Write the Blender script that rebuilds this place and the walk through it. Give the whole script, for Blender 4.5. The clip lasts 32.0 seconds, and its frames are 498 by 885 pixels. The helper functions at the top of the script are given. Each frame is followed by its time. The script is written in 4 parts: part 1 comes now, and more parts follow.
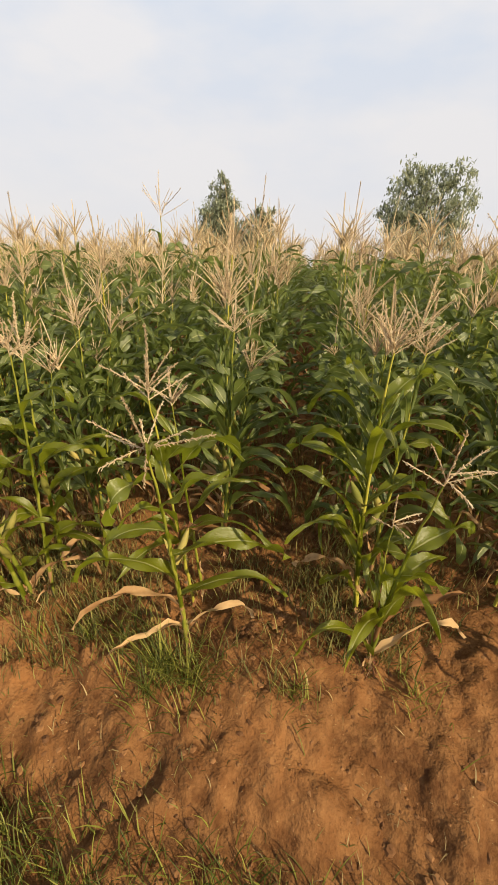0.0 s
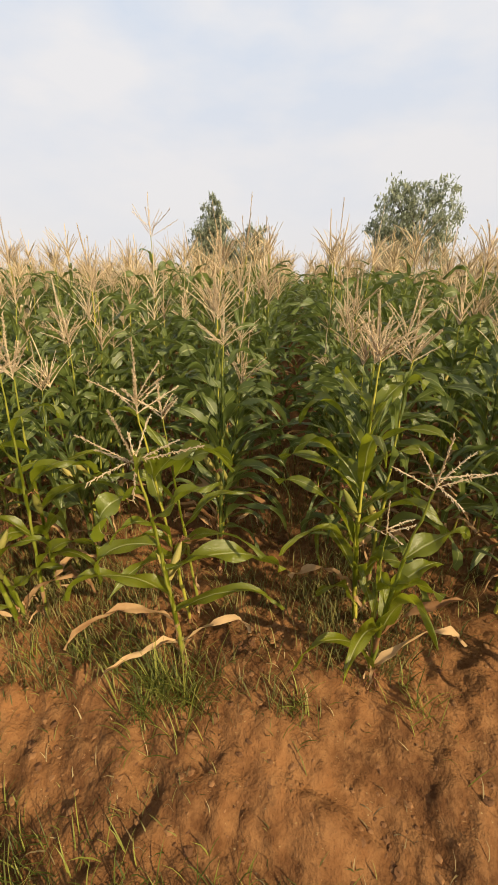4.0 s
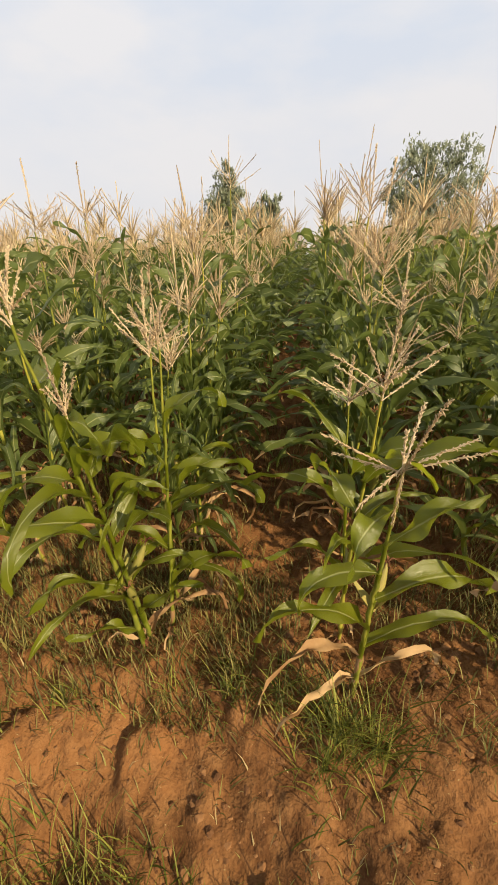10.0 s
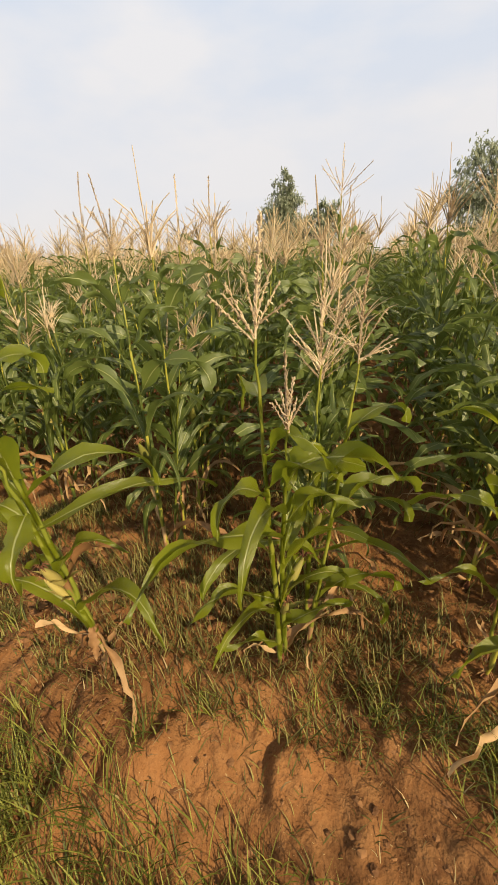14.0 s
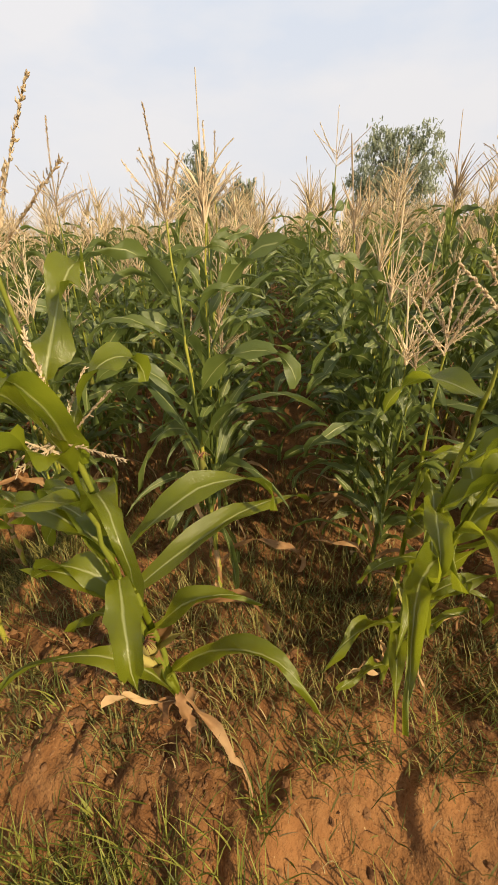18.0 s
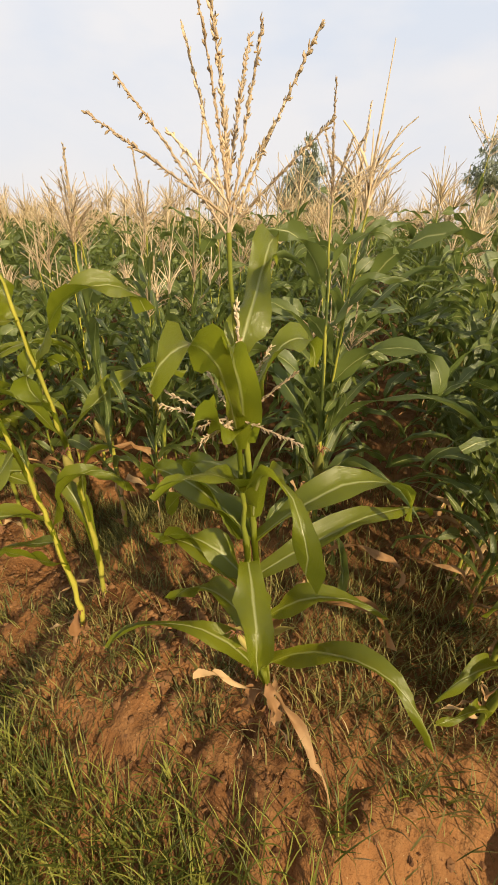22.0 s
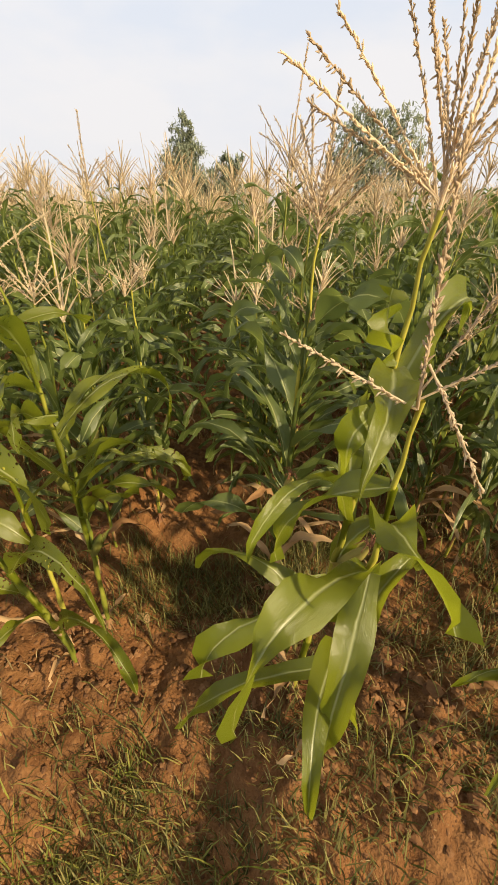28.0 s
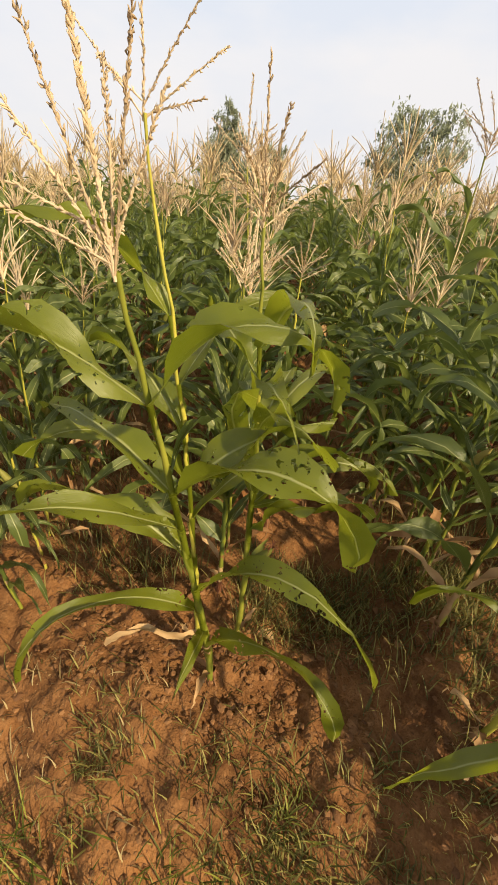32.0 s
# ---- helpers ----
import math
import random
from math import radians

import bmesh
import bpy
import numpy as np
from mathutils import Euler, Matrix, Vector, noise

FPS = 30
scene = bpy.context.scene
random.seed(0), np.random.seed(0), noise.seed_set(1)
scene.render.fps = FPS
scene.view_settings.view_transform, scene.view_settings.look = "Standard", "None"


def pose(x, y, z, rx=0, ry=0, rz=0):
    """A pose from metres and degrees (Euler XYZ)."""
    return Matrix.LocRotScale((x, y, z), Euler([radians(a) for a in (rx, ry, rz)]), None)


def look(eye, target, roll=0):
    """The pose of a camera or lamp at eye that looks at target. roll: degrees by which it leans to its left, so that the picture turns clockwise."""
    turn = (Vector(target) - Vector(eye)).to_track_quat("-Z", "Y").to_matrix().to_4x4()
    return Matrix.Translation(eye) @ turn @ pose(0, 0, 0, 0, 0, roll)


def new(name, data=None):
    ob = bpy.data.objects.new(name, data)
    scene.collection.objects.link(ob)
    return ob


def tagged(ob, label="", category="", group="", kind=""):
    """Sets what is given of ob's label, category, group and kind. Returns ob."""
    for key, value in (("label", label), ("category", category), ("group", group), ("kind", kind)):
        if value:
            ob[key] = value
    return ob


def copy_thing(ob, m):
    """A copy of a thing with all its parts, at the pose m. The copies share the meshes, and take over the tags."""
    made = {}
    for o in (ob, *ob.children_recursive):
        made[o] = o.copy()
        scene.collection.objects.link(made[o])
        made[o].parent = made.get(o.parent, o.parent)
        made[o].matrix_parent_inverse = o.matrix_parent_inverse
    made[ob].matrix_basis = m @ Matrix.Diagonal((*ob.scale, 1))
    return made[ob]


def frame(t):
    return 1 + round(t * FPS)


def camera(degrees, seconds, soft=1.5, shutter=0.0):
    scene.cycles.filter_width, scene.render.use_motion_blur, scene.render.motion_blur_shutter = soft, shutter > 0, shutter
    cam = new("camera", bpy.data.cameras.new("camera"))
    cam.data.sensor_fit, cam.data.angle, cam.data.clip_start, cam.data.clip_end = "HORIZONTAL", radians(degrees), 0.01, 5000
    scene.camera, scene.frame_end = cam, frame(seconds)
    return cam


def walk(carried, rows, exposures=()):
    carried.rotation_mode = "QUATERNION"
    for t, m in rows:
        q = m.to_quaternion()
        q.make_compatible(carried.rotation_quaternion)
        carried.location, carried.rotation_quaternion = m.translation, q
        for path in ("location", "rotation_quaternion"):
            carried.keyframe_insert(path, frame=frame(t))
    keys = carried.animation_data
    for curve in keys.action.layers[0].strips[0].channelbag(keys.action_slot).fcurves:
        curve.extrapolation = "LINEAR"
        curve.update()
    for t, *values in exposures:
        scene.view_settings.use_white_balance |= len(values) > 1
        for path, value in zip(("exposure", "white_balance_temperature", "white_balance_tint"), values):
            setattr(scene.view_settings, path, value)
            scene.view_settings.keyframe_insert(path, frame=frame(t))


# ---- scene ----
# ---- camera and walk ----
cam = camera(66.7, 32.0, soft=1.35)
PATH = [
    (0, (-0.000, 0.001, 1.489), (-0.232, 1.797, 0.640), 2.3),
    (0.5, (0.027, 0.012, 1.483), (-0.246, 1.807, 0.642), 1.7),
    (1, (0.023, 0.015, 1.482), (-0.224, 1.822, 0.660), 2.5),
    (1.5, (0.016, 0.015, 1.481), (-0.248, 1.815, 0.650), 2.1),
    (2, (0.012, 0.004, 1.488), (-0.210, 1.824, 0.687), 1.7),
    (2.5, (0.026, 0.007, 1.492), (-0.214, 1.838, 0.724), 1.8),
    (4.5, (0.026, -0.001, 1.476), (-0.197, 1.824, 0.690), 0.6),
    (5, (-0.014, -0.001, 1.479), (-0.245, 1.820, 0.683), 1.3),
    (5.5, (-0.030, -0.015, 1.477), (-0.412, 1.776, 0.673), 0.6),
    (6, (-0.113, -0.039, 1.463), (-0.574, 1.741, 0.675), 0.5),
    (6.5, (-0.111, -0.025, 1.430), (-0.660, 1.741, 0.669), -0.0),
    (7, (-0.313, 0.044, 1.400), (-0.866, 1.766, 0.547), 0.9),
    (7.5, (-0.442, 0.117, 1.394), (-1.051, 1.843, 0.588), -3.2),
    (8, (-0.501, 0.185, 1.389), (-1.033, 1.937, 0.584), -3.2),
    (8.5, (-0.574, 0.225, 1.406), (-0.891, 2.031, 0.608), -2.8),
    (9, (-0.612, 0.225, 1.411), (-0.908, 2.038, 0.621), -0.2),
    (9.5, (-0.622, 0.208, 1.403), (-0.871, 2.014, 0.580), 0.3),
    (10, (-0.596, 0.221, 1.395), (-0.866, 1.995, 0.511), -0.5),
    (10.5, (-0.609, 0.240, 1.394), (-0.893, 1.999, 0.486), 0.5),
    (11, (-0.596, 0.244, 1.398), (-0.888, 2.019, 0.525), 0.2),
    (11.5, (-0.597, 0.251, 1.404), (-0.906, 2.015, 0.513), -0.8),
    (12, (-0.593, 0.237, 1.404), (-0.933, 2.011, 0.546), -0.9),
    (12.5, (-0.583, 0.237, 1.413), (-1.106, 1.959, 0.540), -1.8),
    (13, (-0.630, 0.204, 1.428), (-1.260, 1.919, 0.614), -0.6),
    (13.5, (-0.843, 0.171, 1.413), (-1.436, 1.880, 0.558), -2.7),
    (14, (-0.977, 0.178, 1.411), (-1.474, 1.917, 0.557), -1.4),
    (14.5, (-1.160, 0.277, 1.397), (-1.472, 2.040, 0.505), -5.9),
    (15, (-1.265, 0.346, 1.355), (-1.514, 2.076, 0.384), -3.5),
    (15.5, (-1.401, 0.364, 1.357), (-1.544, 2.128, 0.426), -5.5),
    (17.5, (-1.518, 0.331, 1.383), (-1.638, 2.078, 0.417), -0.9),
    (18, (-1.520, 0.316, 1.387), (-1.649, 2.081, 0.456), -1.1),
    (18.5, (-1.515, 0.324, 1.384), (-1.625, 2.085, 0.442), -1.0),
    (19, (-1.522, 0.339, 1.385), (-1.676, 2.093, 0.435), -1.4),
    (19.5, (-1.522, 0.345, 1.380), (-1.663, 2.096, 0.423), -1.7),
    (20, (-1.529, 0.349, 1.370), (-1.673, 2.080, 0.378), -0.4),
    (20.5, (-1.526, 0.345, 1.375), (-1.674, 2.094, 0.418), -1.4),
    (21, (-1.535, 0.337, 1.382), (-1.734, 2.110, 0.478), -1.8),
    (21.5, (-1.602, 0.319, 1.400), (-1.901, 2.054, 0.450), 0.9),
    (22, (-1.690, 0.311, 1.365), (-2.157, 2.004, 0.407), 2.1),
    (22.5, (-1.811, 0.335, 1.377), (-2.187, 2.057, 0.433), -1.8),
    (23, (-1.905, 0.357, 1.385), (-2.201, 2.073, 0.402), -2.0),
    (23.5, (-1.997, 0.410, 1.390), (-2.122, 2.124, 0.367), -0.8),
    (24, (-2.109, 0.428, 1.375), (-2.154, 2.172, 0.397), 1.1),
    (24.5, (-2.187, 0.438, 1.358), (-2.133, 2.155, 0.334), 0.6),
    (25, (-2.195, 0.399, 1.380), (-2.200, 2.148, 0.411), -0.5),
    (25.5, (-2.233, 0.374, 1.380), (-2.296, 2.114, 0.397), -2.5),
    (26, (-2.308, 0.374, 1.372), (-2.448, 2.089, 0.353), 2.7),
    (26.5, (-2.440, 0.437, 1.338), (-2.682, 2.147, 0.330), 1.3),
    (28.5, (-2.693, 0.514, 1.349), (-2.624, 2.244, 0.348), 1.5),
    (29, (-2.721, 0.503, 1.347), (-2.684, 2.257, 0.386), 0.6),
    (29.5, (-2.761, 0.497, 1.349), (-2.775, 2.258, 0.401), 0.9),
    (30, (-2.784, 0.502, 1.346), (-2.797, 2.252, 0.379), 1.0),
    (30.5, (-2.818, 0.503, 1.342), (-2.802, 2.241, 0.352), 1.2),
    (31, (-2.871, 0.503, 1.327), (-3.002, 2.215, 0.303), 3.5),
    (31.5, (-3.024, 0.557, 1.308), (-3.128, 2.279, 0.296), -0.0),
    (32, (-3.192, 0.631, 1.289), (-3.230, 2.346, 0.261), 5.4),
]
walk(cam, [(t, look(eye, target, roll)) for t, eye, target, roll in PATH], exposures=[(0, 0.41), (13, 0.42), (24, 0.50), (32, 0.54)])

# ---- world and sun ----
SUN_AZ, SUN_EL = radians(128), radians(30)  # azimuth from +y towards +x
sun_dir = Vector((math.sin(SUN_AZ) * math.cos(SUN_EL), math.cos(SUN_AZ) * math.cos(SUN_EL), math.sin(SUN_EL)))
sun = new("sun", bpy.data.lights.new("sun", "SUN"))
sun.data.energy, sun.data.angle, sun.data.color = 5.0, radians(1.2), (1.0, 0.80, 0.50)
sun.matrix_world = look(sun_dir * 50, (0, 0, 0))

world = bpy.data.worlds.new("sky")
scene.world = world
world.use_nodes = True
wn, wl = world.node_tree.nodes, world.node_tree.links
wn.clear()
w_out, w_bg = wn.new("ShaderNodeOutputWorld"), wn.new("ShaderNodeBackground")
w_sky = wn.new("ShaderNodeTexSky")
w_sky.sky_type, w_sky.sun_disc = "NISHITA", False
w_sky.sun_elevation, w_sky.sun_rotation = SUN_EL, SUN_AZ
w_sky.dust_density, w_sky.air_density = 3.0, 1.0
w_co, w_map, w_noise, w_ramp, w_mix = (wn.new("ShaderNode" + k) for k in ("TexCoord", "Mapping", "TexNoise", "ValToRGB", "Mix"))
w_map.inputs["Scale"].default_value = (1.3, 1.3, 3.4)
w_map.inputs["Location"].default_value = (0.35, 0.2, 0.1)
w_noise.inputs["Scale"].default_value, w_noise.inputs["Detail"].default_value = 2.2, 5.0
w_noise.inputs["Roughness"].default_value = 0.5
w_ramp.color_ramp.elements[0].position, w_ramp.color_ramp.elements[1].position = 0.39, 0.61
w_ramp.color_ramp.elements[0].color, w_ramp.color_ramp.elements[1].color = (0.725, 0.785, 0.885, 1), (0.90, 0.882, 0.885, 1)
w_mix.data_type = "RGBA"
w_mix.inputs["Factor"].default_value = 0.94
w_gain = wn.new("ShaderNodeVectorMath")
w_gain.operation = "SCALE"
w_gain.inputs["Scale"].default_value = 7.4
w_bg.inputs["Strength"].default_value = 0.10
wl.new(w_co.outputs["Generated"], w_map.inputs["Vector"])
wl.new(w_map.outputs["Vector"], w_noise.inputs["Vector"])
wl.new(w_noise.outputs["Fac"], w_ramp.inputs["Fac"])
wl.new(w_ramp.outputs["Color"], w_gain.inputs[0])
w_sep, w_low, w_hor = wn.new("ShaderNodeSeparateXYZ"), wn.new("ShaderNodeMapRange"), wn.new("ShaderNodeMix")
w_low.inputs["From Min"].default_value, w_low.inputs["From Max"].default_value = 0.0, 0.42
w_hor.data_type = "RGBA"
w_hor.inputs["A"].default_value = (6.3, 6.05, 6.0, 1)
wl.new(w_co.outputs["Generated"], w_sep.inputs[0])
wl.new(w_sep.outputs["Z"], w_low.inputs["Value"])
wl.new(w_low.outputs["Result"], w_hor.inputs["Factor"])
wl.new(w_gain.outputs[0], w_hor.inputs["B"])
w_up, w_dim = wn.new("ShaderNodeMapRange"), wn.new("ShaderNodeVectorMath")
w_up.inputs["From Min"].default_value, w_up.inputs["From Max"].default_value = 0.52, 0.95
w_up.inputs["To Min"].default_value, w_up.inputs["To Max"].default_value = 1.0, 0.45
w_dim.operation = "SCALE"
wl.new(w_sep.outputs["Z"], w_up.inputs["Value"])
wl.new(w_hor.outputs["Result"], w_dim.inputs[0])
wl.new(w_up.outputs["Result"], w_dim.inputs["Scale"])
wl.new(w_dim.outputs[0], w_mix.inputs["B"])
wl.new(w_sky.outputs["Color"], w_mix.inputs["A"])
wl.new(w_mix.outputs["Result"], w_bg.inputs["Color"])
wl.new(w_bg.outputs["Background"], w_out.inputs["Surface"])


# ---- materials ----
class Mat:
    """A small helper round one node material."""

    def __init__(self, name, rough=0.6, spec=0.4):
        self.m = bpy.data.materials.new(name)
        self.m.use_nodes = True
        self.t = self.m.node_tree
        self.b = self.t.nodes["Principled BSDF"]
        self.b.inputs["Roughness"].default_value = rough
        self.b.inputs["Specular IOR Level"].default_value = spec
        self.out = self.t.nodes["Material Output"]

    def node(self, kind, **values):
        n = self.t.nodes.new("ShaderNode" + kind)
        for k, v in values.items():
            n.inputs[k.replace("_", " ")].default_value = v
        return n

    def link(self, a, b):
        self.t.links.new(a, b)

    def noise(self, vector, scale, detail=4, rough=0.55):
        n = self.node("TexNoise", Scale=scale, Detail=detail, Roughness=rough)
        self.link(vector, n.inputs["Vector"])
        return n.outputs["Fac"]

    def ramp(self, fac, stops):
        n = self.node("ValToRGB")
        while len(n.color_ramp.elements) < len(stops):
            n.color_ramp.elements.new(0.5)
        for e, (p, c) in zip(n.color_ramp.elements, stops):
            e.position = p
            e.color = (*c, 1) if isinstance(c, tuple) else (c, c, c, 1)
        self.link(fac, n.inputs["Fac"])
        return n.outputs["Color"]

    def mix(self, fac, a, b, how="MIX"):
        n = self.t.nodes.new("ShaderNodeMix")
        n.data_type, n.blend_type = "RGBA", how
        for v, slot in ((fac, "Factor"), (a, "A"), (b, "B")):
            if isinstance(v, (int, float)):
                n.inputs[slot].default_value = v if slot == "Factor" else (v, v, v, 1)
            elif isinstance(v, tuple):
                n.inputs[slot].default_value = (*v, 1)
            else:
                self.link(v, n.inputs[slot])
        return n.outputs["Result"]

    def math(self, how, a, b=0.0):
        n = self.t.nodes.new("ShaderNodeMath")
        n.operation = how
        for v, slot in ((a, 0), (b, 1)):
            if isinstance(v, (int, float)):
                n.inputs[slot].default_value = v
            else:
                self.link(v, n.inputs[slot])
        return n.outputs[0]

    def bump(self, height, strength=0.3, distance=0.01):
        n = self.node("Bump", Strength=strength, Distance=distance)
        self.link(height, n.inputs["Height"])
        self.link(n.outputs["Normal"], self.b.inputs["Normal"])

    def colour(self, c):
        self.link(c, self.b.inputs["Base Color"])

    def thin(self, c, share):
        """Lets part of the light through, as a leaf does."""
        tr = self.node("BsdfTranslucent")
        self.link(c, tr.inputs["Color"])
        mx = self.node("MixShader", Fac=share)
        self.link(self.b.outputs[0], mx.inputs[1])
        self.link(tr.outputs[0], mx.inputs[2])
        self.link(mx.outputs[0], self.out.inputs["Surface"])


def blade_material(name, base, tip, rib, dry, dry_amount, joined, share=0.36, rough=0.40, bitten=False):
    m = Mat(name, rough, 0.62)
    uv = m.node("UVMap").outputs[0]
    sep = m.node("SeparateXYZ")
    m.link(uv, sep.inputs[0])
    u, v = sep.outputs[0], sep.outputs[1]
    rnd = (m.node("NewGeometry").outputs["Random Per Island"] if joined else m.node("ObjectInfo").outputs["Random"])
    co = m.node("TexCoord").outputs["Object"]
    off = m.math("ABSOLUTE", m.math("SUBTRACT", u, 0.5))
    blot = m.noise(co, 9.0, 5)
    green = m.mix(m.ramp(blot, [(0.3, 0.0), (0.7, 1.0)]), base, tip)
    green = m.mix(m.ramp(rnd, [(0.0, 0.0), (1.0, 0.55)]), green, tuple(c * k for c, k in zip(base, (1.5, 1.25, 0.9))))
    # fine veins along the blade
    st = m.node("Mapping", Scale=(46, 1.2, 1))
    m.link(uv, st.inputs[0])
    vein = m.noise(st.outputs[0], 2.0, 3)
    green = m.mix(m.ramp(vein, [(0.35, 0.0), (0.65, 0.35)]), green, tuple(min(1, c * 1.7) for c in base))
    edge = m.math("ADD", m.math("MULTIPLY", m.noise(co, 22.0, 4), 0.55), m.math("MULTIPLY", v, 0.75))
    edge = m.math("ADD", edge, m.math("MULTIPLY", m.math("SUBTRACT", rnd, 0.5), dry_amount))
    edge = m.math("ADD", edge, m.math("MULTIPLY", off, 0.35))
    green = m.mix(m.ramp(edge, [(1.10, 0.0), (1.24, 1.0)]), green, dry)
    col = m.mix(m.ramp(off, [(0.018, 1.0), (0.06, 0.0)]), green, rib)
    m.colour(col)
    ridge = m.math("ADD", vein, m.math("MULTIPLY", m.ramp(off, [(0.0, 1.0), (0.07, 0.0)]), 1.6))
    m.bump(ridge, 0.35, 0.003)
    m.thin(m.mix(0.7, col, tuple(min(1, c * 2.6) for c in tip)), share)
    if bitten:
        # small holes eaten through the blade, in patches
        hole = m.math("MULTIPLY", m.ramp(m.noise(co, 75.0, 2), [(0.60, 0.0), (0.62, 1.0)]), m.ramp(m.noise(co, 11.0, 2), [(0.50, 0.0), (0.54, 1.0)]))
        hole = m.math("MULTIPLY", hole, m.ramp(off, [(0.05, 0.0), (0.09, 1.0)]))
        solid = m.out.inputs["Surface"].links[0].from_socket
        gap, mx = m.node("BsdfTransparent"), m.node("MixShader")
        m.link(hole, mx.inputs[0])
        m.link(solid, mx.inputs[1])
        m.link(gap.outputs[0], mx.inputs[2])
        m.link(mx.outputs[0], m.out.inputs["Surface"])
    return m.m


def grainy(name, dark, light, scale, rough=0.7, joined=False, bump=0.3, share=0.0, spread=0.5):
    m = Mat(name, rough, 0.3)
    co = m.node("TexCoord").outputs["Object"]
    rnd = (m.node("NewGeometry").outputs["Random Per Island"] if joined else m.node("ObjectInfo").outputs["Random"])
    n = m.noise(co, scale, 5)
    big = m.noise(co, scale * 0.13, 3)
    f = m.math("ADD", m.math("MULTIPLY", n, 0.6), m.math("ADD", m.math("MULTIPLY", big, 0.4), m.math("MULTIPLY", m.math("SUBTRACT", rnd, 0.5), spread)))
    col = m.mix(m.ramp(f, [(0.3, 0.0), (0.72, 1.0)]), dark, light)
    m.colour(col)
    m.bump(n, bump, 0.004)
    if share:
        m.thin(col, share)
    return m.m


# the thin plants at the edge are yellower than the well-fed ones inside the field
GREEN, GREEN2 = (0.064, 0.094, 0.023), (0.130, 0.158, 0.033)
EDGE, EDGE2 = (0.088, 0.112, 0.008), (0.184, 0.204, 0.012)
RIB, STRAW = (0.36, 0.38, 0.15), (0.36, 0.22, 0.08)
mat_leaf = blade_material("maize_leaf", GREEN, GREEN2, RIB, STRAW, 0.35, False)
mat_leaf_edge = blade_material("edge_maize_leaf", EDGE, EDGE2, RIB, STRAW, 0.55, False, 0.42, 0.33)
mat_leaf_far = blade_material("maize_leaf_far", GREEN, GREEN2, RIB, STRAW, 0.35, True)
mat_bitten = blade_material("bitten_maize_leaf", EDGE, EDGE2, RIB, STRAW, 0.5, False, bitten=True)
mat_dry = grainy("withered_leaf", (0.25, 0.125, 0.050), (0.55, 0.37, 0.19), 14, 0.75, False, 0.4, 0.25)
mat_stalk = grainy("maize_stalk", (0.15, 0.17, 0.022), (0.40, 0.36, 0.055), 16, 0.45, False, 0.15)
mat_stalk_far = grainy("maize_stalk_far", (0.14, 0.18, 0.030), (0.30, 0.32, 0.07), 16, 0.5, True, 0.15)
mat_root = grainy("stalk_foot", (0.15, 0.055, 0.025), (0.34, 0.20, 0.095), 20, 0.7, False, 0.3)
mat_tassel = grainy("maize_tassel", (0.64, 0.50, 0.33), (0.92, 0.79, 0.58), 60, 0.75, False, 0.3, 0.50)
mat_tassel_far = grainy("maize_tassel_far", (0.48, 0.36, 0.20), (0.82, 0.67, 0.44), 18, 0.8, True, 0.2, 0.3)
mat_husk = grainy("ear_husk", (0.17, 0.18, 0.035), (0.40, 0.33, 0.10), 12, 0.6, False, 0.3, 0.15)
mat_silk = grainy("ear_silk", (0.12, 0.04, 0.02), (0.36, 0.17, 0.08), 60, 0.8, False, 0.3)
mat_grass = grainy("grass_blade", (0.075, 0.090, 0.013), (0.27, 0.27, 0.050), 5, 0.55, True, 0.1, 0.3, 0.9)
mat_weed = grainy("weed_blade", (0.080, 0.080, 0.018), (0.26, 0.225, 0.066), 5, 0.6, True, 0.1, 0.25, 0.9)
mat_straw = grainy("dead_grass", (0.16, 0.11, 0.045), (0.38, 0.29, 0.14), 6, 0.7, True, 0.1, 0.2, 0.9)
mat_bark = grainy("bark", (0.05, 0.035, 0.025), (0.16, 0.12, 0.085), 3.0, 0.9, False, 0.8)
# distance haze is mixed into this leaf colour, so it is paler than foliage
mat_hazed_crown = grainy("hazed_tree_leaf", (0.27, 0.305, 0.21), (0.47, 0.50, 0.37), 0.6, 0.6, True, 0.1, 0.5, 0.9)
mat_clod = grainy("soil_clod", (0.130, 0.060, 0.025), (0.250, 0.125, 0.052), 30, 0.95, True, 0.7, 0, 0.7)


